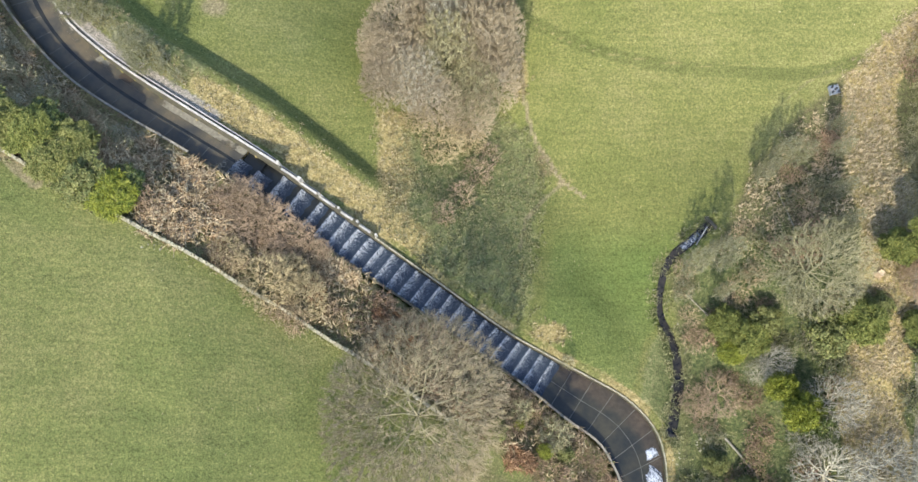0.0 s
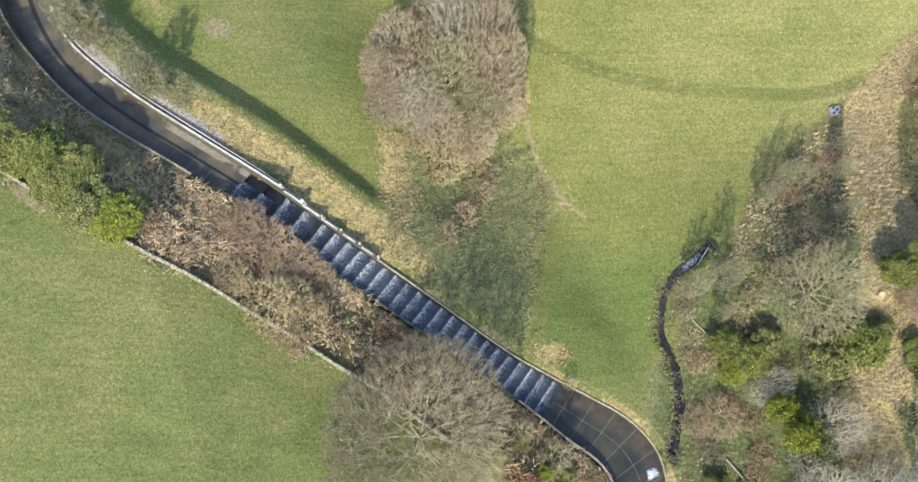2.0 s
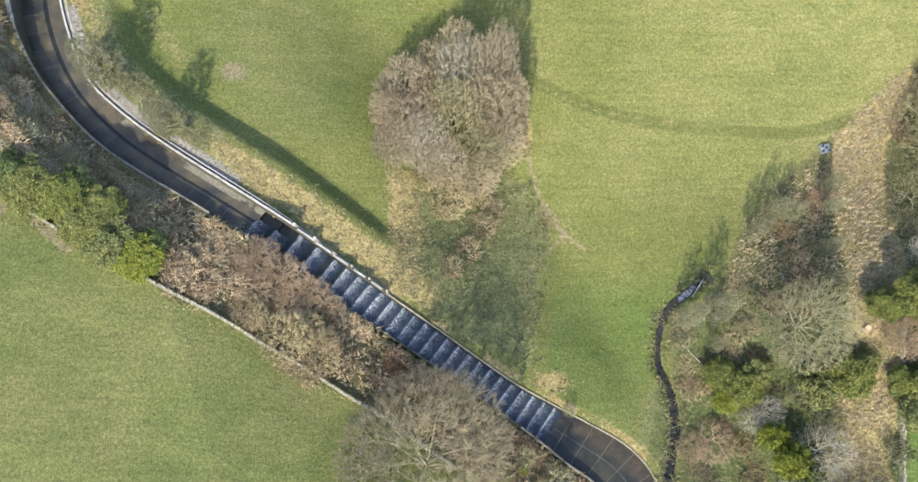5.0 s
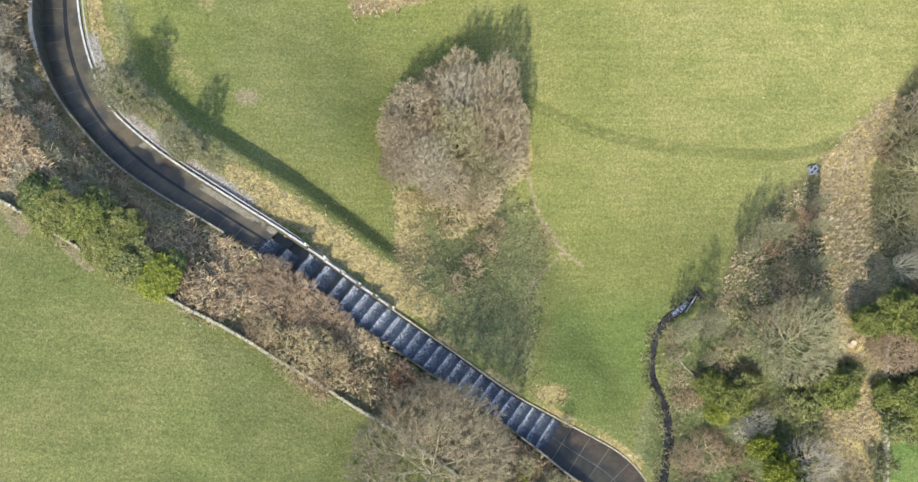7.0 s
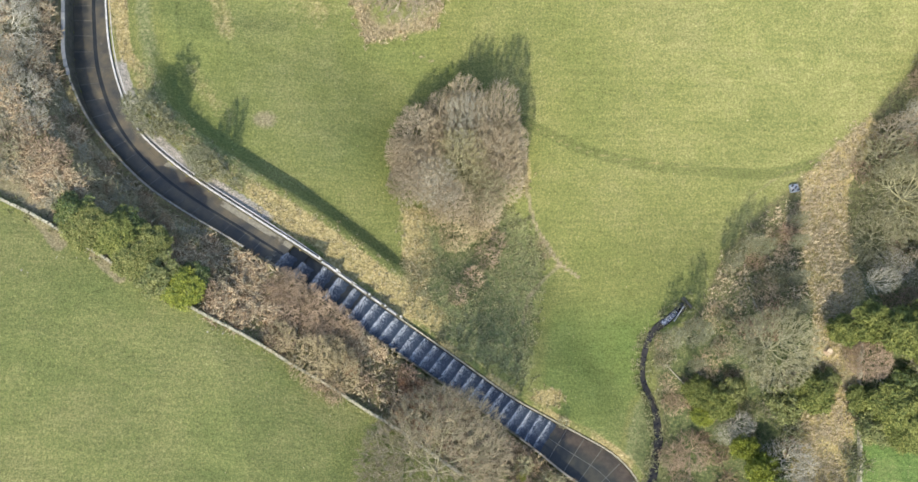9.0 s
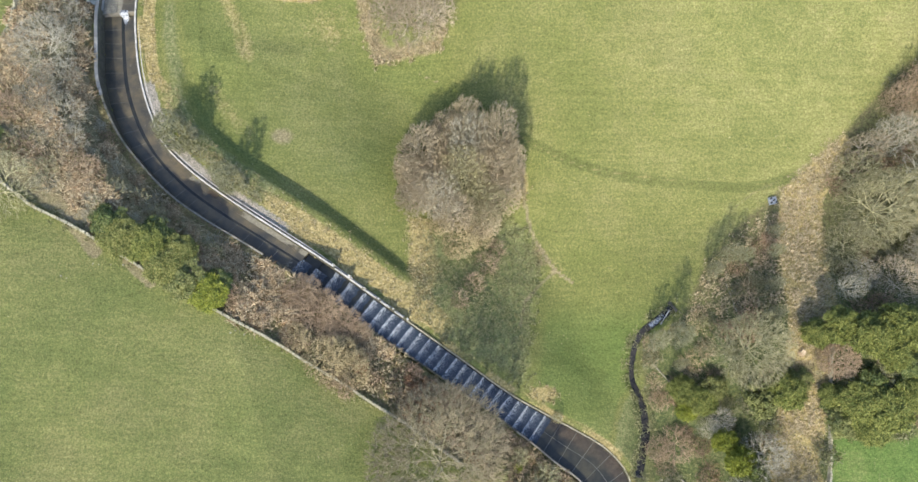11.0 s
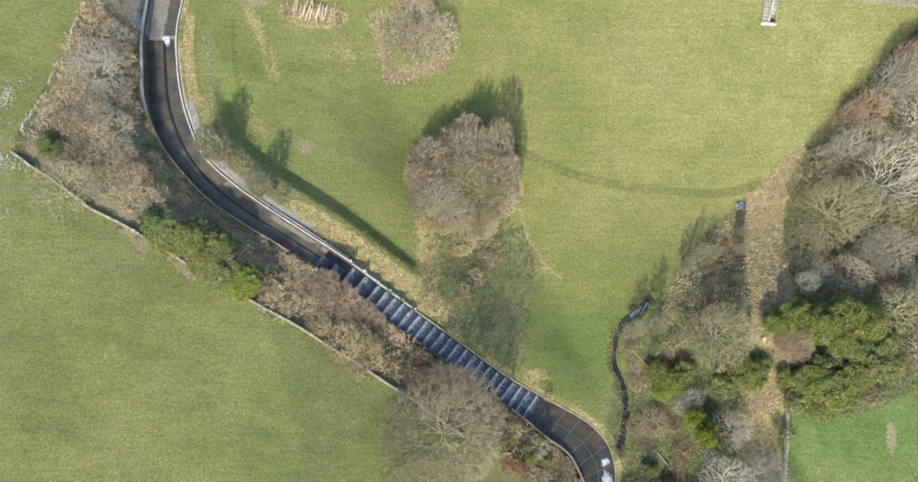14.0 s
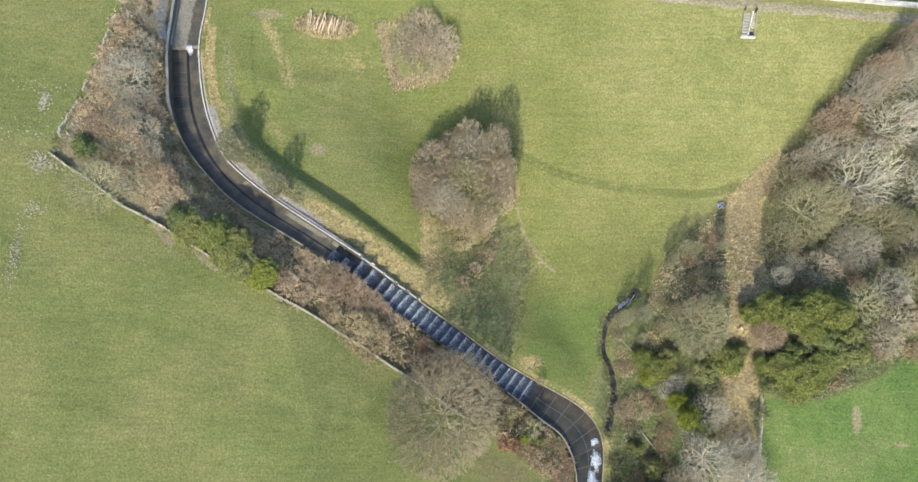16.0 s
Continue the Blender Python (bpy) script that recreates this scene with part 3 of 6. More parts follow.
    soil = np.maximum(soil, 0.66 * (1 - ease(0.5, 2.1, np.hypot((x + 24.6) / 1.3, y - 40.2))))
    soil = np.maximum(soil, 0.85 * (1 - ease(0.3, 1.1, to_line(x, y, [(-40.4, 22.8), (-38.5, 21.0), (-37.6, 20.2)])[0])))
    soil = np.maximum(soil, 0.85 * (1 - ease(0.5, 1.3, to_line(x, y, [(-47.4, 27.6), (-45.6, 25.5), (-44.2, 23.8)])[0])))
    soil = np.maximum(soil, 0.7 * (1 - ease(0.4, 1.2, np.hypot(x - 56.8, (y - 0.5) / 3.0))))
    soil = np.maximum(soil, 0.6 * (1 - ease(0.4, 1.2, np.hypot((x + 33.5) / 4.0, (y - 62.0) / 1.2))))
    soil = np.maximum(soil, 0.6 * (1 - ease(0.3, 1.1, np.hypot((x - 62.5) / 2.2, (y + 3.0) / 0.8))))
    soil = np.maximum(soil, 0.45 * region(x, y, EAST_FIELD, 0.5) * ease(0.55, 0.9, np.sin(2.6 * (x + 0.35 * y))) * (1 - ease(1.2, 2.8, np.hypot((x - 49.5) / 1.3, (y + 2.5) / 2.6))))
    rush = np.maximum(region(x, y, RUSHES, 2.2), 1.2 * region(x, y, [(18.6, 1.6), (20.4, 7.5), (21.8, 9), (23.2, 6), (23.2, 0), (22.4, -8), (21.6, -6)], 1.0))
    rush = np.maximum(rush, np.where(north & ~within, np.exp(-((dn - 4.6) / 1.3) ** 2) * ease(42, 46, yn) * ease(60, 56, yn) * 0.8, 0))
    rush = np.maximum(rush, np.where(north & ~within, ease(1.6, 2.4, dn) * ease(5.6, 4.4, dn) * ease(-25, -29, xn) * ease(46.5, 43.5, yn) * 0.7, 0))
    md, _ = to_line(x, y, MOWN_LINE)
    mown = 1 - ease(0.3, 1.0, md)
    v = across_dam(x, y)
    along = ease(64.3, 64.6, v) * ease(66.6, 66.3, v) * ease(20, 26, x)
    gravel = 0.42 * along
    soil = np.maximum(soil, along * (0.45 + 0.4 * np.maximum(np.exp(-((v - 64.9) / 0.28) ** 2), np.exp(-((v - 66.0) / 0.28) ** 2))))
    stack = lambda *c: np.stack(np.broadcast_arrays(*c), -1)  # noqa: E731
    verge = np.where(north & ~within, ease(0.3, 0.5, dn) * ease(1.9, 1.3, dn) * ease(-22, -26, xn) * ease(47.5, 44.5, yn), 0)
    gravel = np.maximum(gravel, 0.95 * verge)
    straw = straw * (1 - 0.7 * verge)
    stripe = np.maximum(np.exp(-(to_line(x, y, [(-33.6, 60.6), (-32.1, 57.5), (-30.6, 54), (-29.6, 51)])[0] / 1.7) ** 2), 0.8 * np.exp(-(to_line(x, y, [(-33.6, 46.0), (-31.6, 43.2), (-28.6, 40.2)])[0] / 1.9) ** 2))
    straw = np.maximum(straw, 0.55 * stripe)
    soil = np.maximum(soil, 0.34 * stripe)
    soil = np.maximum(soil, 0.6 * scrub * ease(-27, -34, x))
    straw = np.maximum(straw, 0.62 * scrub * ease(-27, -33, x) * ease(-50, -44, x))
    # where the dam slope is painted brighter, as if in stronger sun
    sunlit_tint = 0.85 * ease(16, 46, x) * ease(22, 38, y) * (1 - wood)
    give_colours(me, "sunlit_tint", stack(sunlit_tint, sunlit_tint, sunlit_tint))
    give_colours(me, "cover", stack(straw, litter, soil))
    west = 0.42 * ease(8, -8, x) * ease(24, 36, y) * np.where(north, 1, 0) * (1 - within)
    west = np.maximum(west, 0.5 * ease(30, 16, y) * ease(3, 9, x) * (1 - wood) * np.where(north, 1, 0))
    lines = np.where(north & ~within, np.exp(-((dn - 8.4) / 0.35) ** 2) + np.exp(-((dn - 13.2) / 0.3) ** 2), 0) * ease(38, 44, yn) * ease(64, 58, yn)
    mown = np.maximum(mown, 0.75 * lines)
    for ruts in ([(-19.0, 35.9), (-15.4, 37.8), (-11.8, 42.2), (-8.8, 46.0), (-5.6, 48.5)], [(-20.2, 37.1), (-16.2, 38.8), (-13.1, 43.4), (-10.0, 47.1), (-7.0, 50.0)]):
        mown = np.maximum(mown, 0.45 * np.exp(-(to_line(x, y, smooth_line(ruts))[0] / 0.3) ** 2))
    give_colours(me, "wear", stack(field, np.maximum(east, west * (1 - np.minimum(rush, 1))), 0.9 * rush))
    # third channel of extra: moss, with the wood's shade painted into it
    give_colours(me, "extra", stack(gravel, mown, np.maximum(np.maximum(brook, wood) * np.maximum(0.5 + 0.5 * ease(22, 16, y), ease(44, 46, x) * ease(28, 18, y)), 0.25 * ease(-28, -36, x) * scrub)))
    return thing("ground", "grassy valley with mown dam slope, pasture and brown woodland litter", "ground", kind="structure", mesh=me)


build_ground()


# ---- spillway ----
def at_x(xq):
    """The places on both edges where the middle line is at x, below the weir."""
    k = np.interp(xq, MID[30:, 0][: len(MID) - 60], np.arange(30, len(MID))[: len(MID) - 60])
    pick = lambda line: np.array([np.interp(k, np.arange(len(line)), line[:, i]) for i in (0, 1)])  # noqa: E731
    return pick(NE), pick(SW)


def at_run(r):
    k = np.interp(r, RUN, np.arange(len(RUN)))
    pick = lambda line: np.array([np.interp(k, np.arange(len(line)), line[:, i]) for i in (0, 1)])  # noqa: E731
    return pick(NE), pick(SW)


def run_of_x(xq):
    return float(np.interp(xq, MID[24:-24, 0], RUN[24:-24]))


def run_of_y(yq):
    return float(np.interp(-yq, -MID[:40, 1], RUN[:40]))


spillway = thing("spillway", "stone-paved reservoir spillway channel with stepped cascade and coped walls", "spillway", kind="structure")


def wall_height(r):
    """Top of the north-east wall at a run: level, then stepping down beside the head of the cascade."""
    (a, b) = at_run(r)
    x = (a[0] + b[0]) / 2
    if x < -18.0:
        return float(wall_top(min(x, -21))) + 0.2
    if x < -9.5:
        k = math.floor((x + 18.0) / 1.75)
        return float(wall_top(-18.0 + 1.75 * k)) + 0.4
    return float(wall_top(x)) + 0.1


def build_walls():
    rng = np.random.default_rng(3)
    for name, line, sign in (("north_east_wall", NE, 1), ("south_west_wall", SW, -1)):
        runs = np.arange(2, RUN[-1], 0.35)
        inner, outer, tops, floors = [], [], [], []
        for r in runs:
            a, b = at_run(r)
            edge, other = (a, b) if sign > 0 else (b, a)
            out = (edge - other) / np.linalg.norm(edge - other)
            mx, my = (a + b) / 2
            inner.append(edge), outer.append(edge + (0.3 if mx < -9.5 else 0.2) * out)
            tops.append(wall_height(r) if sign > 0 else float(wall_top(mx) - low_side(mx, my)) - (0.3 if -25 < mx < 7 else -0.05))
            floors.append(float(floor_level(mx, my)) - 0.6)
        inner, outer, tops, floors = map(np.array, (inner, outer, tops, floors))
        ring = np.stack([np.c_[inner, floors], np.c_[inner, tops], np.c_[outer, tops], np.c_[outer, floors - 1.0]], 1)
        n = len(runs)
        i = np.arange(n * 4).reshape(n, 4)
        f = np.concatenate([np.stack([i[:-1, k], i[1:, k], i[1:, (k + 1) % 4], i[:-1, (k + 1) % 4]], -1) for k in range(4)])
        wall = part(name, np_mesh(name, ring, f, STONE_MASONRY), spillway, "mossy coursed stone channel wall")
        # coping stones, one by one
        shapes = []
        for k in range(4):
            v, q = boxes(np.zeros((1, 3)), np.array([[0.97, 0.19 if sign > 0 else 0.2, 0.16]]), np.zeros(1), rng, 0.06)
            shapes.append(np_mesh("coping_stone", v, q, STONE_COPING if sign > 0 else STONE_WORN))
        slim = []
        for k in range(3):
            v, q = boxes(np.zeros((1, 3)), np.array([[0.99, 0.13, 0.14]]), np.zeros(1), rng, 0.05)
            slim.append(np_mesh("coping_stone", v, q, STONE_WALL))
        v, q = boxes(np.zeros((1, 3)), np.array([[1.0, 0.42, 0.14]]), np.zeros(1), rng, 0.02)
        slab = np_mesh("coping_stone", v, q, CONCRETE)
        r = run_of_y(66.0)
        stop = RUN[-1] - 9
        while r < stop:
            a, b = at_run(r)
            a2, b2 = at_run(r + 0.5)
            edge, other, ahead = (a, b, a2) if sign > 0 else (b, a, b2)
            out = (edge - other) / np.linalg.norm(edge - other)
            c = edge + (0.1 if sign > 0 and (a[0] + b[0]) / 2 > -9.5 else 0.13 if sign > 0 else 0.15) * out
            mx = (a[0] + b[0]) / 2
            z = wall_height(r) if sign > 0 else float(wall_top(mx) - low_side(mx, (a[1] + b[1]) / 2)) + 0.05
            z2 = float(wall_top((at_run(r + 0.5)[0][0] + at_run(r + 0.5)[1][0]) / 2) - wall_top(mx))
            flat = sign > 0 and mx < -9.5
            step = np.linalg.norm(ahead - edge)
            tilt = 0 if flat else math.degrees(math.atan2(z2, step))
            covered = sign < 0 and -25 < mx < 7
            if not covered:
                ob = part("coping_stone", slab if sign < 0 and b[1] > 45 else slim[rng.integers(3)] if sign > 0 and mx > -9.5 else shapes[rng.integers(4)], wall)
                ob.matrix_basis = pose(c[0], c[1], z + 0.07, rng.uniform(-1, 1), -tilt + rng.uniform(-0.7, 0.7), math.degrees(math.atan2(*(ahead - edge)[::-1])) + rng.uniform(-1.2, 1.2))
            r += 0.5 * 1.0 / max(step, 0.1)
    # the lower ledge outside the north-east wall
    runs = np.arange(run_of_y(66.0), run_of_x(-9.5), 0.5)
    rows = []
    for r in runs:
        a, b = at_run(r)
        out = (a - b) / np.linalg.norm(a - b)
        z = wall_height(r)
        lo = float(np.interp((a[0] + b[0]) / 2, [-30, -20, -10], [0.5, 0.38, 0.3]))
        hi = lo + float(np.interp((a[0] + b[0]) / 2, [-22, -16], [0.12, 0.06]))
        rows += [(*(a + lo * out), z - 0.05), (*(a + hi * out), z - 0.05), (*(a + hi * out), z - 1.2), (*(a + lo * out), z - 1.2)]
    i = np.arange(len(rows)).reshape(-1, 4)
    q = np.concatenate([np.stack([i[:-1, k], i[1:, k], i[1:, (k + 1) % 4], i[:-1, (k + 1) % 4]], -1) for k in range(4)])
    part("wall_ledge", np_mesh("wall_ledge", rows, q, STONE_COPING), spillway, "pale ledge along the wall's outer face")
    # piers where the wall steps down
    k = 0
    for x in np.arange(-18.0, -9.0, 1.75):
        a, b = at_x(x)
        out = (a - b) / np.linalg.norm(a - b)
        c = a + 0.26 * out
        v, q = boxes(np.array([[0, 0, 0.0]]), np.array([[0.32, 0.4, 1.15] if k == 1 else [0.18, 0.22, 1.0]]), np.zeros(1), rng, 0.05)
        ob = part("wall_pier", np_mesh("wall_pier", v, q, STONE_COPING), spillway)
        ob.matrix_basis = pose(c[0], c[1], float(wall_top(x - 1.75 if k else -21)) + 0.1, 0, 0, math.degrees(math.atan2(out[1], out[0])) + 90)
        k += 1


build_walls()


def build_floor():
    """Bedding, then flags in two lanes with pale joints, above and below the cascade."""
    spans = [(run_of_y(74.0), run_of_y(WEIR_Y)), (run_of_y(WEIR_Y), run_of_x(-21.4)), (run_of_x(8.75), RUN[-1] - 2)]
    rng = np.random.default_rng(8)
    for n, (r0, r1) in enumerate(spans):
        runs = np.linspace(r0, r1, max(4, int((r1 - r0) / 0.8)))
        rows = []
        for r in runs:
            a, b = at_run(r)
            z = float(floor_level(*((a + b) / 2))) if n != 1 else float(np.interp(r, [r0, r1], [3.3, 2.2]))
            rows.append([(*(a + 0.01 * (b - a)), z - 0.008), (*(b + 0.01 * (a - b)), z - 0.008)])
        v = np.array(rows).reshape(-1, 3)
        i = np.arange(len(v)).reshape(-1, 2)
        q = np.stack([i[:-1, 0], i[:-1, 1], i[1:, 1], i[1:, 0]], -1)
        part("floor_bed", np_mesh("floor_bed", v, q, MORTAR_WET if n == 2 else MORTAR), spillway, "pale mortar bed between flags")
        if n == 1:
            # the groove along the middle: a level strip, dark in place of its shadow
            rows = []
            for r in runs:
                a, b = at_run(r)
                z = float(np.interp(r, [r0, r1], [3.3, 2.2])) - 0.003
                rows += [(*(a + 0.45 * (b - a)), z), (*(a + 0.545 * (b - a)), z)]
            part("drain_groove", np_mesh("drain_groove", rows, q, STEP), spillway, "dark strip for the shadowed groove along the channel floor")
        # lanes from the north-east wall across, with the length of their flags and the width of their joints
        if n == 0:
            lanes = [(0.0, 0.62, 3.2, 0.03), (0.62, 1.0, 3.2, 0.03)]
        elif n == 1:
            lanes = [(0.0, 0.20, 1.55, 0.004), (0.20, 0.45, 2.1, 0.004), (0.545, 1.0, 2.05, 0.048)]
        else:
            lanes = [(0.0, 0.5, 2.35, 0.03), (0.5, 1.0, 2.35, 0.03)]
        for lane, (lo, hi, length, gap) in enumerate(lanes):
            r = r0
            while r < r1 - 0.3:
                end = min(r + length * (rng.uniform(0.75, 1.3) if n == 1 and lane < 2 else 1.0), r1)
                place = at_run((r + end) / 2)
                x = (place[0][0] + place[1][0]) / 2
                margin = float(ease(-31, -28, x) * ease(-20.5, -22.5, x))
                bare = 0.0
                if n == 1:
                    bare = (rng.choice([0.1, 0.42, 0.75], p=[0.35, 0.4, 0.25]) + 0.35 * margin, rng.choice([0.05, 0.3, 0.5], p=[0.5, 0.35, 0.15]), 0.0)[lane]
                rust = float(rng.choice([0.08, 0.3, 0.7], p=[0.6, 0.25, 0.15])) if n == 1 and lane < 2 else 0.0
                lift = 0.05 if n == 1 and lane < 2 else 0.0
                pts, dry, brown_share = [], [], []
                for run in np.linspace(r + gap, end - gap, 4):
                    a, b = at_run(run)
                    w = np.linalg.norm(b - a)
                    z = float(floor_level(*((a + b) / 2))) if n != 1 else float(np.interp(run, [r0, r1], [3.3, 2.2]))
                    g = (0.004 if n == 1 else gap) / w
                    for t in (lo + g, (lo + hi) / 2, hi - g):
                        pts.append((*(a + t * (b - a)), z + lift))
                        dry.append((1.0 if t > 0.6 else 0.0) if n == 0 else bare * (1.15 - 1.5 * t))
                        # lower channel: browner north-east half, silt plus painted sunlight beside sky-blue water
                        brown_share.append(rust if n == 1 else 0.6 * float(ease(0.6, 0.3, t)) if n == 2 else 0.35)
                pts = np.array(pts)
                low = pts - (0, 0, 0.17)
                i = np.arange(12).reshape(4, 3)
                q = [[i[j, k], i[j, k + 1], i[j + 1, k + 1], i[j + 1, k]] for j in range(3) for k in range(2)]
                rim = [0, 1, 2, 5, 8, 11, 10, 9, 6, 3]
                q += [[rim[(j + 1) % 10], rim[j], rim[j] + 12, rim[(j + 1) % 10] + 12] for j in range(10)]
                centre = pts.mean(0)
                me = np_mesh("flag", np.r_[pts, low] - centre, q, FLAG_DEEP if n == 2 else FLAG)
                give_colours(me, "dry", np.repeat(np.r_[dry, dry][:, None], 3, 1))
                give_colours(me, "brown_share", np.repeat(np.r_[brown_share, brown_share][:, None], 3, 1))
                ob = part("flag", me, spillway)
                ob.location = centre
                r = end


build_floor()


def build_cascade():
    water = thing("cascade_water", "white broken water running down the stepped cascade", "water", kind="structure")
    xs = LIPS + [8.75 + 0.9]
    for k, (x0, x1) in enumerate(zip(xs[:-1], xs[1:])):
        a0, b0 = at_x(x0)
        a1, b1 = at_x(x1)
        z = float(np.interp(k + 1, [0, 5, 25], [2.2, 0.0, -8.6]))       # level of this tread, below its lip
        up = float(np.interp(k, [0, 5, 25], [2.2, 0.0, -8.6]))
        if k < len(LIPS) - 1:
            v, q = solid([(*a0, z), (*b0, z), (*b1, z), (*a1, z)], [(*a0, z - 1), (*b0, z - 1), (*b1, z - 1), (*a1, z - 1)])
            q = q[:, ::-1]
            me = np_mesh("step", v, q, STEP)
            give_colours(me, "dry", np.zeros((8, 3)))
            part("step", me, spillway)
        # the sheet of water: over the lip, down the riser, out over the tread
        reach = 0.93 if k > 4 else 0.62
        cols, lo = 9, (0.34 if k < 2 else 0.03)
        along = [(-0.10, up + 0.05, 0.75), (0.0, up + 0.045, 1.0), (0.07, up - 0.05, 1.0), (0.12, z + 0.08, 0.9), (0.35, z + 0.05, 0.6), (0.65, z + 0.04, 0.42), (1.0, z + 0.035, 0.2)]
        pts, run = [], []
        for j, (t, zz, foam) in enumerate(along):
            t = t * reach if t > 0 else t
            for c in range(cols):
                s = lo + (0.99 - lo) * c / (cols - 1)
                wob = 0.05 * math.sin(2.1 * c + k) * (j > 3)
                p = (a0 + s * (b0 - a0)) * (1 - t - wob) + (a1 + s * (b1 - a1)) * (t + wob)
                pts.append((*p, zz))
                run.append(foam)
        i = np.arange(len(pts)).reshape(len(along), cols)
        q = np.stack([i[:-1, :-1], i[:-1, 1:], i[1:, 1:], i[1:, :-1]], -1).reshape(-1, 4)
        me = np_mesh("fall", pts, q, FOAM, True)
        give_colours(me, "run", np.repeat(np.array(run)[:, None], 3, 1))
        part("fall", me, water)
    # the weir's lip and its thread of water
    a, b = at_run(run_of_y(WEIR_Y))
    d = (b - a) / np.linalg.norm(b - a)
    n = np.array([d[1], -d[0]])
    v, q = solid([(*(a - 0.1 * d + 0.06 * n), 4.12), (*(b + 0.1 * d + 0.06 * n), 4.12), (*(b + 0.1 * d - 0.06 * n), 4.12), (*(a - 0.1 * d - 0.06 * n), 4.12)],
                 [(*(a + 0.11 * n), 2.8), (*(b + 0.11 * n), 2.8), (*(b - 0.11 * n), 2.8), (*(a - 0.11 * n), 2.8)])
    part("weir_sill", np_mesh("weir_sill", v, q, STONE_WORN), spillway)
    s = 1 if n[1] < 0 else -1
    pts, run = [], []
    for t, zz, w, foam in ((-0.3, 4.14, 0.45, 0.2), (0.22, 4.14, 0.55, 0.75), (0.34, 3.8, 0.5, 0.8), (0.46, 3.36, 0.42, 0.8), (0.9, 3.34, 0.26, 0.6), (1.4, 3.33, 0.12, 0.1)):
        for c in range(4):
            p = a + (0.42 + 0.0) * (b - a) + d * w * (c / 1.5 - 1) + n * s * t
            pts.append((*p, zz)), run.append(foam)
    i = np.arange(24).reshape(6, 4)
    me = np_mesh("weir_fall", pts, np.stack([i[:-1, :-1], i[:-1, 1:], i[1:, 1:], i[1:, :-1]], -1).reshape(-1, 4), FROTH, True)
    give_colours(me, "run", np.repeat(np.array(run)[:, None], 3, 1))
    part("weir_fall", me, water)
    # froth against the outer wall of the last bend
    rng = np.random.default_rng(5)
    for cx, cy, w, h, turn in ((19.8, -3.7, 0.8, 0.75, 0.2), (20.0, -6.5, 0.85, 1.7, 0.1), (19.4, -9.6, 0.9, 2.1, 0.0)):
        ang = np.linspace(0, 2 * np.pi, 15)[:-1]
        rad = 1 + rng.uniform(-0.35, 0.25, 14)
        px, py = w * rad * np.cos(ang), h * rad * np.sin(ang)
        gx, gy = cx + px * math.cos(turn) - py * math.sin(turn), cy + px * math.sin(turn) + py * math.cos(turn)
        lvl = float(floor_level(cx, cy)) + 0.05
        pts = [(cx, cy, lvl + 0.12)] + [(gx[i] * 0.5 + cx * 0.5, gy[i] * 0.5 + cy * 0.5, lvl + 0.08) for i in range(14)] + [(gx[i], gy[i], lvl - 0.045) for i in range(14)]
        q = [[1 + i, 15 + i, 15 + (i + 1) % 14, 1 + (i + 1) % 14] for i in range(14)]
        q += [[0, 1 + i, 1 + (i + 1) % 14, 1 + (i + 2) % 14] for i in range(0, 14, 2)]
        me = np_mesh("froth", pts, q, FROTH, True)
        give_colours(me, "run", np.array([[1.0] * 3] + [[0.8] * 3] * 14 + [[0.3] * 3] * 14))
        part("froth", me, water)


build_cascade()


def build_backfill(sign, stop, label):
    """Turf packed against the outer face of a wall."""
    runs = np.arange(run_of_y(70) if sign > 0 else run_of_y(52), stop, 0.45)
    place = [at_run(r) for r in runs]
    near = np.array([p if sign > 0 else q for p, q in place])
    out = sign * np.array([(p - q) / np.linalg.norm(p - q) for p, q in place])
    far = near + 1.25 * out
    z = shape_of(far[:, 0], far[:, 1])[0]
    rows = np.stack([np.c_[near + d * out, z + h] for d, h in ((0.28, 0.03), (0.6, 0.04), (0.95, 0.03), (1.3, -0.05))], 1)
    i = np.arange(len(runs) * 4).reshape(-1, 4)
    q = np.stack([i[:-1, :-1], i[:-1, 1:], i[1:, 1:], i[1:, :-1]], -1).reshape(-1, 4)
    me = np_mesh("backfill", rows, q[:, ::sign], MAT_GROUND, True)
    rng = np.random.default_rng(31)
    rough = 0.55 + 0.25 * np.sin(np.arange(len(runs)) * 0.37) + rng.normal(0, 0.1, len(runs))
    none = np.zeros((len(me.vertices), 3))
    cover, extra = none.copy(), none.copy()
    x = np.array([(p[0] + q[0]) / 2 for p, q in place])
    y = np.array([(p[1] + q[1]) / 2 for p, q in place])
    if sign > 0:
        stony = ease(-22, -26, x) * ease(47.5, 44.5, y)
        cover[:, 0] = np.repeat(rough * (1 - 0.7 * stony), 4)
        extra[:, 0] = np.repeat(0.95 * stony, 4)
    else:
        cover[:, 1] = 1.0
        cover[:, 0] = np.repeat(rough - 0.25, 4)
    give_colours(me, "cover", cover)
    give_colours(me, "wear", none)
    give_colours(me, "extra", extra)
    part("backfill", me, spillway, label)


build_backfill(1, RUN[-1] - 6, "rough turf packed against the wall")
build_backfill(-1, run_of_x(-21.0), "leaf litter packed against the wall")


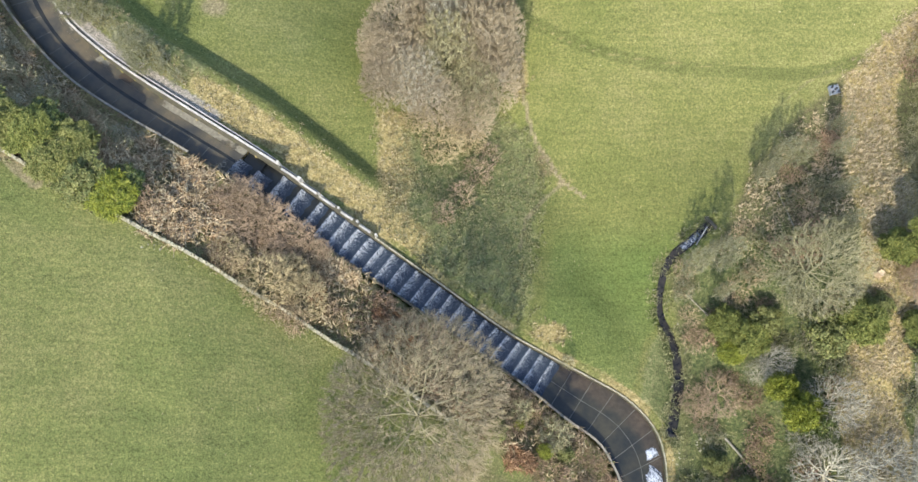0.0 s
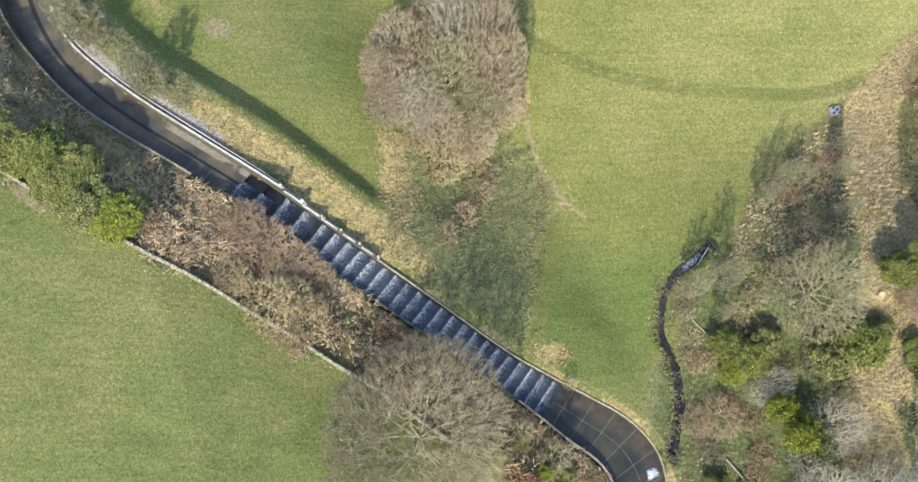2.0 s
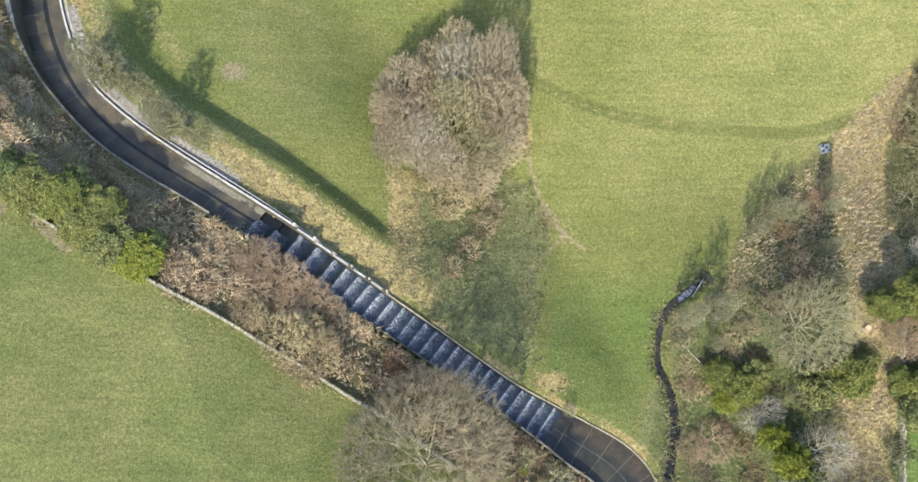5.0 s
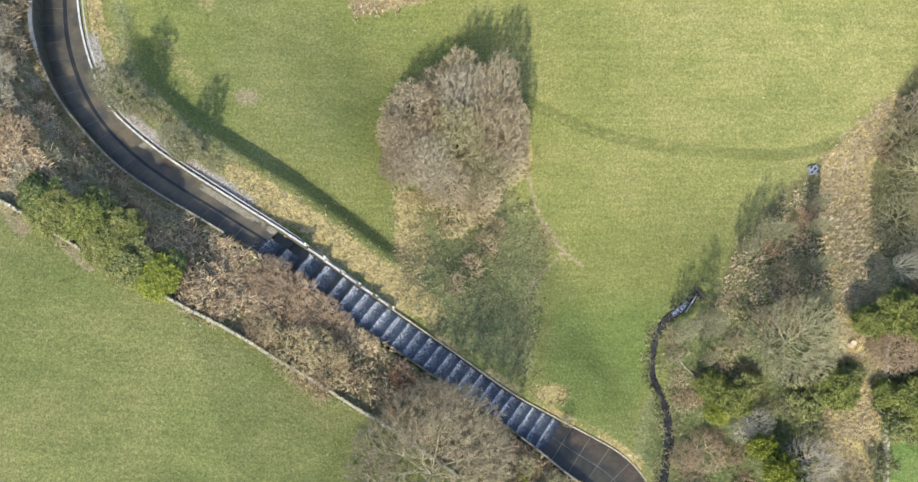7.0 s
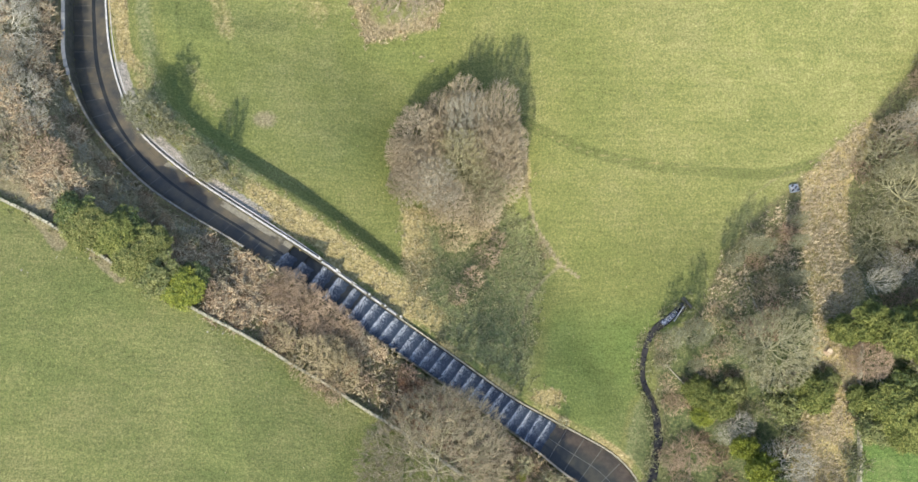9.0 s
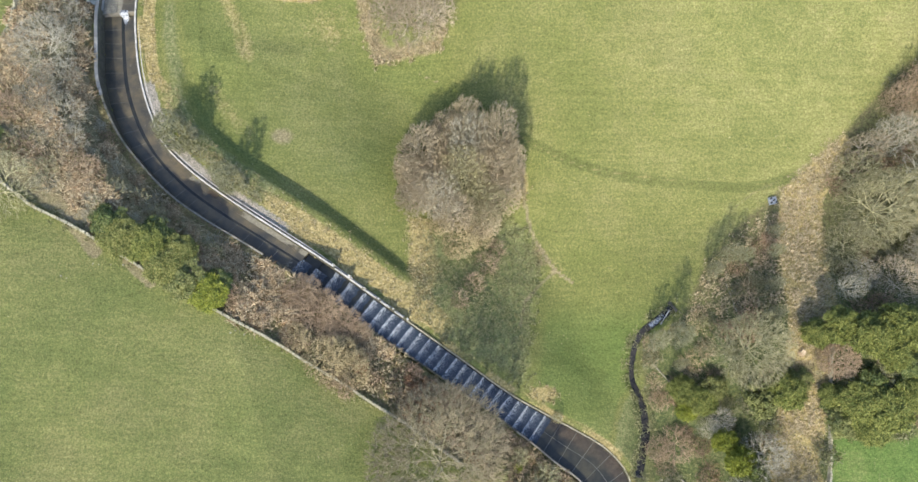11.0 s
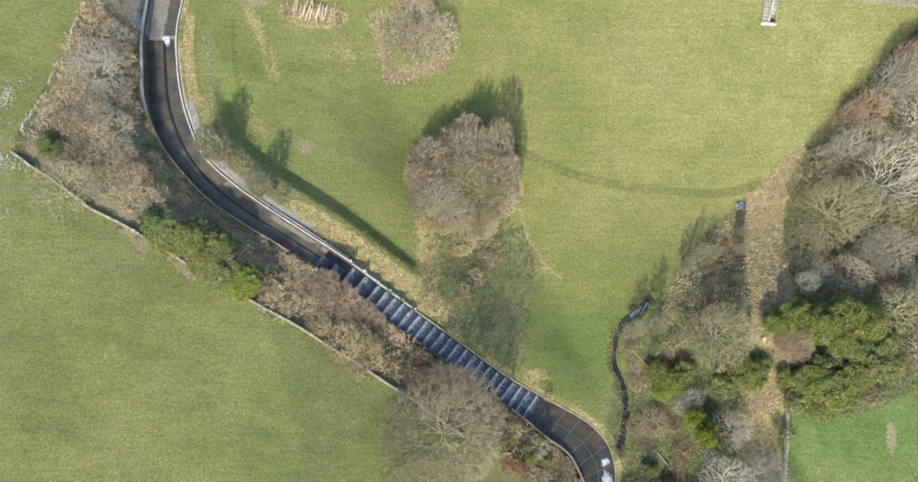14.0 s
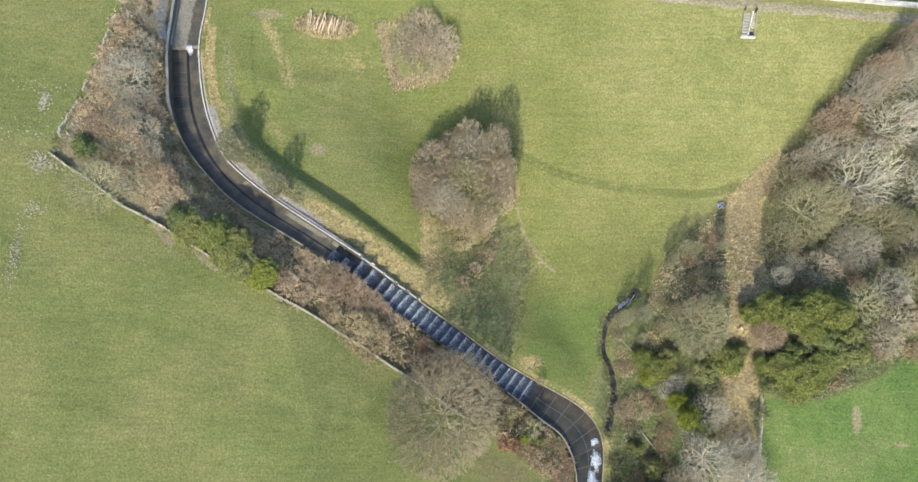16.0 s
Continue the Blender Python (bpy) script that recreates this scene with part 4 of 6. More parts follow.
def build_apron():
    """The sloping concrete side above the weir."""
    runs = np.linspace(run_of_y(75), run_of_y(WEIR_Y + 0.3), 12)
    pts = []
    for r in runs:
        a, b = at_run(r)
        d = (b - a) / np.linalg.norm(b - a)
        wide = 1.9 * float(ease(56.5, 61, b[1])) + 0.5
        pts += [(*(b - 0.1 * d), 4.2), (*(b + wide * d), 6.6), (*(b + (wide + 0.4) * d), 6.6), (*(b + (wide + 0.4) * d), 3.5)]
    i = np.arange(len(pts)).reshape(-1, 4)
    q = np.concatenate([np.stack([i[:-1, k], i[:-1, k + 1], i[1:, k + 1], i[1:, k]], -1) for k in range(3)])
    part("sloping_apron", np_mesh("sloping_apron", pts, q, CONCRETE), spillway, "smooth blue-grey sloping concrete side")


build_apron()
# ---- things ----


def grow(rng, height, spread, stems, nodes, bare, twigs, twig_length, reach=0.45, thick=1.0):
    """A leafless tree: points strewn through a domed crown, each joined to the nearest wood below it.
    Returns trunk, branches and twigs as (points, triangles)."""
    p, parent, path = [np.zeros(3)], [-1], [0.0]
    base = height * bare
    for k in range(stems):
        a, t = 2 * np.pi * (k + rng.random()) / stems, (0.06 if stems == 1 else rng.uniform(0.3, 0.8))
        last = 0
        for m in range(1, 4):
            q = np.array([math.cos(a) * math.sin(t), math.sin(a) * math.sin(t), math.cos(t)]) * base * m / 3 + rng.normal(0, 0.04 * base, 3) * (1, 1, 0)
            p.append(q), parent.append(last), path.append(path[last] + base / 3)
            last = len(p) - 1
    # crown points: lobes make the outline uneven
    want = []
    lobes = rng.normal(0, 1, (9, 3))
    lobes /= np.linalg.norm(lobes, axis=1, keepdims=True)
    while len(want) < nodes:
        d = rng.normal(0, 1, 3)
        d[2] = abs(d[2]) * 0.9 - 0.12
        d /= np.linalg.norm(d)
        lobe = 0.84 + 0.2 * max(0.0, float((lobes @ d).max()) - 0.55) / 0.45
        r = rng.uniform(0.12, 1) ** 0.42 * lobe
        want.append(np.array([d[0] * spread, d[1] * spread, base * 0.9 + d[2] * (height - base * 0.9)]) * (r, r, 1) + (0, 0, (r - 1) * d[2] * (height - base * 0.9)))
    want.sort(key=lambda q: (q[0] ** 2 + q[1] ** 2 + (q[2] - base) ** 2))
    pts = np.empty((len(p) + nodes, 3))
    pts[: len(p)] = p
    way = np.r_[path, np.zeros(nodes)]
    n = len(p)
    for q in want:
        cost = np.linalg.norm(pts[1:n] - q, axis=1) + reach * way[1:n]
        k = 1 + int(cost.argmin())
        pts[n] = q
        way[n] = way[k] + np.linalg.norm(pts[k] - q)
        parent.append(k)
        n += 1
    parent = np.array(parent)
    # thickness from what each branch carries
    load = np.ones(n)
    for k in range(n - 1, 0, -1):
        load[parent[k]] += load[k]
    radius = 0.0145 * load ** (1 / 2.8) * thick
    kids = np.arange(1, n)
    a, b = pts[parent[kids]], pts[kids]
    bend = (a + b) / 2 + rng.normal(0, 0.07, a.shape) * np.linalg.norm(b - a, axis=1, keepdims=True)
    lines = np.stack([a, bend, b], 1)
    ra = np.minimum(radius[parent[kids]], radius[kids] * 1.5)
    radii = np.stack([ra, (ra + radius[kids]) / 2, radius[kids]], 1)
    stem = kids <= 3 * stems
    heavy = ~stem & (load[kids] > 5)
    light = ~stem & ~heavy
    trunk = triangles(tubes(lines[stem], radii[stem], 8))
    limbs = triangles(tubes(lines[heavy], radii[heavy], 5))
    fine = triangles(tubes(lines[light][:, ::2], radii[light][:, ::2], 3))
    # twigs
    tips = np.repeat(kids[light], twigs)
    start = pts[tips] + (pts[parent[tips]] - pts[tips]) * rng.uniform(0, 0.8, (len(tips), 1))
    d = pts[tips] - np.array([0, 0, base * 0.7])
    d /= np.linalg.norm(d, axis=1, keepdims=True) + 1e-9
    d = d + rng.normal(0, 0.6, d.shape)
    d *= twig_length * rng.uniform(0.4, 1.3, (len(tips), 1)) / (np.linalg.norm(d, axis=1, keepdims=True) + 1e-9)
    end = start + d
    end[:, 2] = np.maximum(end[:, 2], 0.1)
    twig = spikes(np.stack([start, end], 1), np.tile([[0.019, 0.005]], (len(tips), 1)))
    return trunk, limbs, joined([fine, twig])


SHAPES = {
    # height, spread, stems, crown points, bare share, twigs, twig length, reach, thickness
    "oak": (14.0, 9.0, 1, 4800, 0.18, 8, 0.6, 0.55, 0.5),
    "willow": (8.0, 4.6, 5, 600, 0.16, 7, 0.75, 0.5, 1.1),
    "clump": (8.0, 4.6, 5, 2400, 0.16, 6, 0.55, 0.45, 0.7),
    "ash": (13.0, 5.0, 2, 800, 0.25, 5, 0.8, 0.6, 1.0),
    "maple": (8.5, 5.0, 1, 2800, 0.2, 5, 0.4, 0.55, 0.5),
    "pale": (11.0, 5.0, 2, 1300, 0.22, 2, 0.55, 0.6, 0.86),
    "airy": (9.0, 5.0, 3, 1500, 0.2, 3, 0.5, 0.5, 0.46),
    "thorn": (4.2, 3.2, 6, 260, 0.14, 9, 0.5, 0.4, 0.9),
    "fan": (3.0, 3.0, 11, 1000, 0.1, 6, 0.42, 0.25, 0.7),
    "sapling": (5.0, 1.7, 2, 170, 0.2, 8, 0.5, 0.35, 0.9),
    "birch": (7.0, 1.9, 1, 520, 0.12, 15, 0.5, 0.35, 0.8),
    "slim": (12.0, 2.0, 1, 480, 0.35, 11, 0.5, 0.4, 0.8),
}
LIMB_BARK = {BARK_BROWN: LIMB_TAN, BARK_PALE: LIMB_PALE, BARK_OLIVE: LIMB_OLIVE, BARK_OAK: LIMB_OAK}
GROWN, PROTOS = {}, {}


def tree_meshes(shape, variant, bark):
    key = (shape, variant)
    if key not in GROWN:
        rng = np.random.default_rng(17 + 31 * variant + len(shape) * 7)
        GROWN[key] = grow(rng, *SHAPES[shape])
    trunk, limbs, twigs = GROWN[key]
    limb = LIMB_BARK.get(bark, bark)
    return np_mesh("trunk", *trunk, bark, True), np_mesh("branchwork", *limbs, limb, True), np_mesh("crown", *twigs, bark)


def put(protos_key, make, x, y, size, turn, label, category, group, sink=0.15, squash=1.0):
    """Place one more of a kind: built the first time, copied after that."""
    m = pose(x, y, ground_z(x, y) - sink, 0, 0, turn)
    if protos_key not in PROTOS:
        ob = make()
        ob.matrix_basis = m @ Matrix.Diagonal((size, size, size * squash, 1))
        PROTOS[protos_key] = (ob, size, squash)
    else:
        first, s0, q0 = PROTOS[protos_key]
        k = size / s0
        ob = copy_thing(first, m @ Matrix.Diagonal((k, k, k * squash / q0, 1)))
    return tagged(ob, label, category, group)


def bare_tree(shape, variant, bark, x, y, spread, label, group, tall=1.0, name="bare_tree"):
    def make():
        ob = new(name)
        for n, me in zip(("trunk", "branchwork", "crown"), tree_meshes(shape, variant, bark)):
            tagged(part(n, me, ob), kind="" if n == "trunk" else "stuff")
        return ob
    return put((shape, variant, bark.name), make, x, y, spread / SHAPES[shape][1], (x * 37 + y * 53) % 360, label, "shrub" if shape in ("thorn", "fan") else "tree", group, squash=tall)


def leaf_crown(rng, radius, height, lumps, leaves, size, feather=False):
    """Leaves gathered in lumps over an uneven mound."""
    a = rng.uniform(0, 2 * np.pi, lumps)
    r = radius * 0.8 * np.sqrt(rng.uniform(0, 1, lumps))
    top = height * np.sqrt(np.maximum(0.08, 1 - (r / radius) ** 2)) * rng.uniform(0.55, 0.98, lumps)
    c = np.stack([r * np.cos(a), r * np.sin(a), top], -1)
    rad = radius * rng.uniform(0.16, 0.36, lumps) * (0.72 if feather else 1.0)
    d = rng.normal(0, 1, (lumps, leaves, 3))
    d /= np.linalg.norm(d, axis=-1, keepdims=True)
    d[..., 2] = np.where(d[..., 2] < -0.3, -d[..., 2], d[..., 2])
    pos = c[:, None] + d * rad[:, None, None] * rng.uniform(0.55, 1.12, (lumps, leaves, 1))
    pos[..., 2] = np.maximum(pos[..., 2], 0.1)
    nrm = d + rng.normal(0, 0.55, d.shape)
    nrm /= np.linalg.norm(nrm, axis=-1, keepdims=True)
    t = d * (1, 1, 0.5) + rng.normal(0, 0.35, d.shape) if feather else np.cross(nrm, rng.normal(0, 1, d.shape))
    nrm = nrm + (0, 0, 1.2) if feather else nrm
    t /= np.linalg.norm(t, axis=-1, keepdims=True) + 1e-9
    b = np.cross(nrm, t)
    b /= np.linalg.norm(b, axis=-1, keepdims=True) + 1e-9
    b = b * (0.5 if feather else 1.0)
    s = size * rng.uniform(0.6, 1.4, (lumps, leaves, 1))
    quad = np.stack([pos - t * s, pos - b * s * 0.45 + nrm * s * 0.15, pos + t * s, pos + b * s * 0.45 + nrm * s * 0.15], -2).reshape(-1, 3)
    return quad, np.arange(len(quad)).reshape(-1, 4)


def evergreen(variant, leaf, x, y, radius, label, group, tall=1.0, name="evergreen_shrub", category="shrub"):
    def make():
        rng = np.random.default_rng(70 + variant)
        ob = new(name)
        part("crown", np_mesh("crown", *(leaf_crown(rng, 3.0, 4.2, 110, 130, 0.2, True) if leaf in (LEAF_YEW, LEAF_CYPRESS, LEAF_GOLD) else leaf_crown(rng, 3.0, 4.2, 44, 190, 0.172)), leaf), ob)
        trunk, limbs, fine = grow(rng, 3.7, 2.6, 3, 60, 0.2, 2, 0.5)
        part("branchwork", np_mesh("branchwork", *joined([trunk, limbs, fine]), BARK_BROWN), ob)
        return ob
    return put((name, variant, leaf.name), make, x, y, radius / 3.0, (x * 71 + y * 29) % 360, label, category, group, squash=tall)


def thicket(variant, stem, leaf, x, y, radius, label, group="scrub beside the spillway", tall=1.0, name="bramble_thicket"):
    def make():
        rng = np.random.default_rng(140 + variant)
        ob = new(name)
        n = 130
        a, b = rng.uniform(0, 2 * np.pi, (2, n))
        r = 1.35 * np.sqrt(rng.uniform(0, 1, n))
        p = np.stack([r * np.cos(a), r * np.sin(a), np.zeros(n)], -1)
        reach, h = rng.uniform(0.3, 1.1, n), rng.uniform(0.7, 1.9, n) * (1 - 0.5 * r / 1.5)
        t = np.linspace(0, 1, 4)
        arc = np.stack([np.outer(reach * np.cos(b), t), np.outer(reach * np.sin(b), t), np.outer(h, np.sin(t * 2.3))], -1)
        lines = p[:, None] + arc + rng.normal(0, 0.05, (n, 4, 3))
        tw = tubes(lines, np.outer(rng.uniform(0.017, 0.036, n), [1, 0.9, 0.7, 0.4]), 3)
        k = rng.integers(0, n, 330)
        w = rng.integers(1, 4, 330)
        start = lines[k, w]
        d = rng.normal(0, 0.28, (330, 3)) + np.array([0, 0, 0.1])
        fine = spikes(np.stack([start, start + d], 1), np.tile([[0.018, 0.006]], (330, 1)))
        part("tangle", np_mesh("tangle", *joined([triangles(tw), fine]), stem), ob)
        if leaf:
            m = 260
            k, w = rng.integers(0, n, m), rng.integers(1, 4, m)
            pos = lines[k, w] + rng.normal(0, 0.08, (m, 3))
            u = rng.normal(0, 1, (m, 3)); u /= np.linalg.norm(u, axis=1, keepdims=True)
            v = np.cross(u, rng.normal(0, 1, (m, 3))); v /= np.linalg.norm(v, axis=1, keepdims=True)
            s = rng.uniform(0.07, 0.16, (m, 1))
            quad = np.stack([pos - u * s, pos - v * s * 0.6, pos + u * s, pos + v * s * 0.6], 1).reshape(-1, 3)
            part("foliage", np_mesh("foliage", quad, np.arange(4 * m).reshape(-1, 4), leaf), ob)
        return ob
    return put((name, variant, stem.name, leaf.name if leaf else ""), make, x, y, radius / 1.7, (x * 13 + y * 91) % 360, label, "scrub", group, squash=tall)


def bracken(variant, frond, x, y, radius, label, group="scrub beside the spillway", tall=1.0):
    """A bed of collapsed fern fronds, each a bent, tapering, toothed blade."""
    def make():
        rng = np.random.default_rng(200 + variant)
        ob = new("bracken_bed")
        n, seg = 330, 5
        a, b = rng.uniform(0, 2 * np.pi, (2, n))
        r = 1.3 * np.sqrt(rng.uniform(0, 1, n))
        base = np.stack([r * np.cos(a), r * np.sin(a), rng.uniform(0.1, 0.75, n) * (1 - 0.4 * r)], -1)
        length, rise = rng.uniform(0.35, 0.95, n), rng.uniform(0.02, 0.3, n)
        t = np.linspace(0, 1, seg)
        along = np.stack([np.cos(b), np.sin(b), 0 * b], -1)
        side = np.stack([-np.sin(b), np.cos(b), 0 * b], -1)
        spine = base[:, None] + along[:, None] * (length[:, None] * t)[..., None]
        spine[..., 2] += rise[:, None] * np.sin(t * 2.4)
        tooth = np.where(np.arange(seg) % 2, 1.0, 0.45)
        half = (rng.uniform(0.04, 0.095, n)[:, None] * (1 - 0.8 * t) * tooth)[..., None] * side[:, None]
        droop = np.array([0, 0, 0.05])
        v = np.stack([spine - half - droop, spine, spine + half - droop], 2).reshape(-1, 3)
        i = np.arange(len(v)).reshape(n, seg, 3)
        q = np.stack([i[:, :-1, :-1], i[:, :-1, 1:], i[:, 1:, 1:], i[:, 1:, :-1]], -1).reshape(-1, 4)
        part("fronds", np_mesh("fronds", v, q, frond), ob)
        return ob
    return put(("bracken", variant, frond.name), make, x, y, radius / 1.5, (x * 47 + y * 17) % 360, label, "bracken", group, squash=tall)


def blades(x, y, z, rng, count, height, spread, width):
    """Tufts of bent blades on the given spots, as quads."""
    n = len(x)
    a = rng.uniform(0, 2 * np.pi, (n, count))
    lean = rng.uniform(0.3, 1.2, (n, count))
    h = height * rng.uniform(0.6, 1.3, (n, count))
    base = np.stack([x[:, None] + spread * 0.35 * np.cos(a + 1), y[:, None] + spread * 0.35 * np.sin(a + 1), np.repeat(z[:, None] - 0.05, count, 1)], -1)
    d = np.stack([np.cos(a), np.sin(a), 0 * a], -1)
    side = np.stack([-np.sin(a), np.cos(a), 0 * a], -1) * width
    mid = base + d * (spread * 0.4 * lean)[..., None] + np.stack([0 * a, 0 * a, h * 0.75], -1)
    tip = base + d * (spread * lean)[..., None] + np.stack([0 * a, 0 * a, h * (1.1 - 0.6 * lean)], -1)
    v = np.stack([base - side, base + side, mid + side * 0.8, mid - side * 0.8, tip + side * 0.15, tip - side * 0.15], -2).reshape(-1, 3)
    i = np.arange(len(v) // 6)[:, None] * 6
    q = np.concatenate([i + [0, 1, 2, 3], i + [3, 2, 4, 5]])
    return v, q


def scatter(rng, n, box, keep):
    x, y = rng.uniform(box[0], box[1], n), rng.uniform(box[2], box[3], n)
    ok = keep(x, y) > rng.uniform(0, 1, n)
    x, y = x[ok], y[ok]
    return x, y, shape_of(x, y)[0]


# ---- trees of the dam and the field side ----
GREY = "bare grey-brown tree with dense fine twigs"
for x, y, r, high, v, bark in ((-1.1, 42.2, 2.6, 13.0, 0, BARK_BROWN), (-3.6, 41.0, 2.8, 10.5, 1, BARK_BROWN), (-6.6, 38.8, 3.1, 9.5, 0, BARK_BROWN), (-0.8, 39.6, 3.1, 14.5, 1, BARK_PALE), (2.4, 37.4, 3.2, 13.5, 0, BARK_BROWN), (2.9, 40.2, 3.1, 17.0, 1, BARK_BROWN),
                               (-6.4, 34.8, 3.1, 8.5, 1, BARK_BROWN), (-4.4, 33.4, 2.9, 8.0, 0, BARK_PALE), (-2.8, 31.8, 2.8, 7.2, 1, BARK_BROWN), (1.0, 33.2, 3.1, 9.0, 0, BARK_OLIVE), (-7.5, 33.0, 2.4, 7.2, 0, BARK_BROWN), (3.4, 34.6, 2.8, 9.5, 1, BARK_BROWN),
                               (-1.5, 36.0, 3.2, 11.5, 0, BARK_OLIVE), (-4.4, 37.0, 2.4, 8.0, 1, BARK_BROWN), (4.3, 38.0, 2.4, 12.0, 0, BARK_BROWN), (1.2, 31.0, 2.4, 6.8, 1, BARK_BROWN), (-8.0, 36.2, 2.2, 7.6, 1, BARK_BROWN)):
    bare_tree("clump", v, bark, x, y, r * 1.13, GREY + " on the dam foot", "clump at the dam foot", high * 4.6 / (9.04 * r))
for x, y, r in ((-2.2, 28.4, 3.0), (0.6, 29.6, 2.4), (-4.6, 30.2, 1.9)):
    bare_tree("fan", 0, FAN_TWIG, x, y, r, "low leafless buff shrub with fine twigs", "shrubs below the clump")
for x, y, r in ((2.0, 25.5, 1.8), (0.2, 22.6, 1.7), (-1.6, 20.2, 1.5), (3.2, 27.6, 1.5)):
    bare_tree("thorn", 1, BARK_WARM, x, y, r, "low leafless brown shrub in rough grass", "shrubs below the clump")
for x, y, r, v in ((-8.2, 56.6, 4.2, 1), (-11.2, 57.8, 3.4, 0), (-5.8, 57.6, 3.7, 0), (-8.6, 60.4, 3.4, 1)):
    bare_tree("willow", v, BARK_BROWN, x, y, r, GREY + " in a reed bed", "willows in the reeds", 1.0)
bare_tree("oak", 0, BARK_OAK, -3.9, 0.1, 9.6, "large spreading leafless oak with lichened limbs", "oaks beside the field", 0.78, "oak_tree")

# ---- trees beside the upper channel ----
for x, y, r, shape, bark in ((-52.6, 48.6, 4.6, "airy", BARK_PALE), (-52.0, 53.8, 3.2, "willow", BARK_GREY), (-49.9, 40.4, 2.9, "willow", BARK_GREY), (-52.2, 42.4, 2.4, "willow", BARK_GREY), (-54.6, 31.0, 4.7, "airy", BARK_OLIVE),
                             (-51.0, 45.0, 3.0, "airy", BARK_GREY), (-51.8, 61.5, 3.4, "airy", BARK_BROWN), (-48.6, 37.2, 2.2, "willow", BARK_GREY), (-46.4, 34.0, 1.9, "willow", BARK_WARM), (-55.6, 40.8, 2.2, "willow", BARK_WARM), (-51.8, 58.0, 2.6, "willow", BARK_GREY)):
    bare_tree(shape, 1, bark, x, y, r, "leafless twiggy tree on the channel bank", "trees beside the upper channel", 0.75)
for x, y, r in ((-36.2, 27.2, 1.7), (-33.4, 25.2, 1.6), (-38.6, 28.8, 1.7), (-40.8, 30.4, 1.8), (-31.4, 24.2, 1.4), (-35.2, 24.6, 1.5), (-43.4, 31.6, 1.6), (-38.2, 24.8, 1.3), (-55.2, 36.4, 1.8), (-50.4, 33.4, 1.8)):
    bare_tree("thorn", 0, BARK_OLIVE, x, y, r, "low grey leafless shrub among the evergreens", "trees beside the upper channel", 0.85)
for x, y, r in ((-32.4, 35.2, 1.0), (-26.9, 31.4, 0.9), (-33.8, 36.6, 1.1), (-31.2, 34.6, 0.8), (-37.4, 41.0, 1.0), (-35.0, 37.6, 1.0), (-28.2, 32.4, 0.8)):
    bare_tree("sapling", 0, STEM_DULL, x, y, r, "thin mossy leafless sapling on the embankment", "saplings on the embankment", 0.9)

for x, y, r in ((-29.8, 33.2, 1.9), (-36.3, 38.6, 2.3)):
    bare_tree("birch", 0, STEM_DULL, x, y, r, "narrow grey-green birch standing on the embankment", "birches on the embankment", 1.0, "birch_tree")

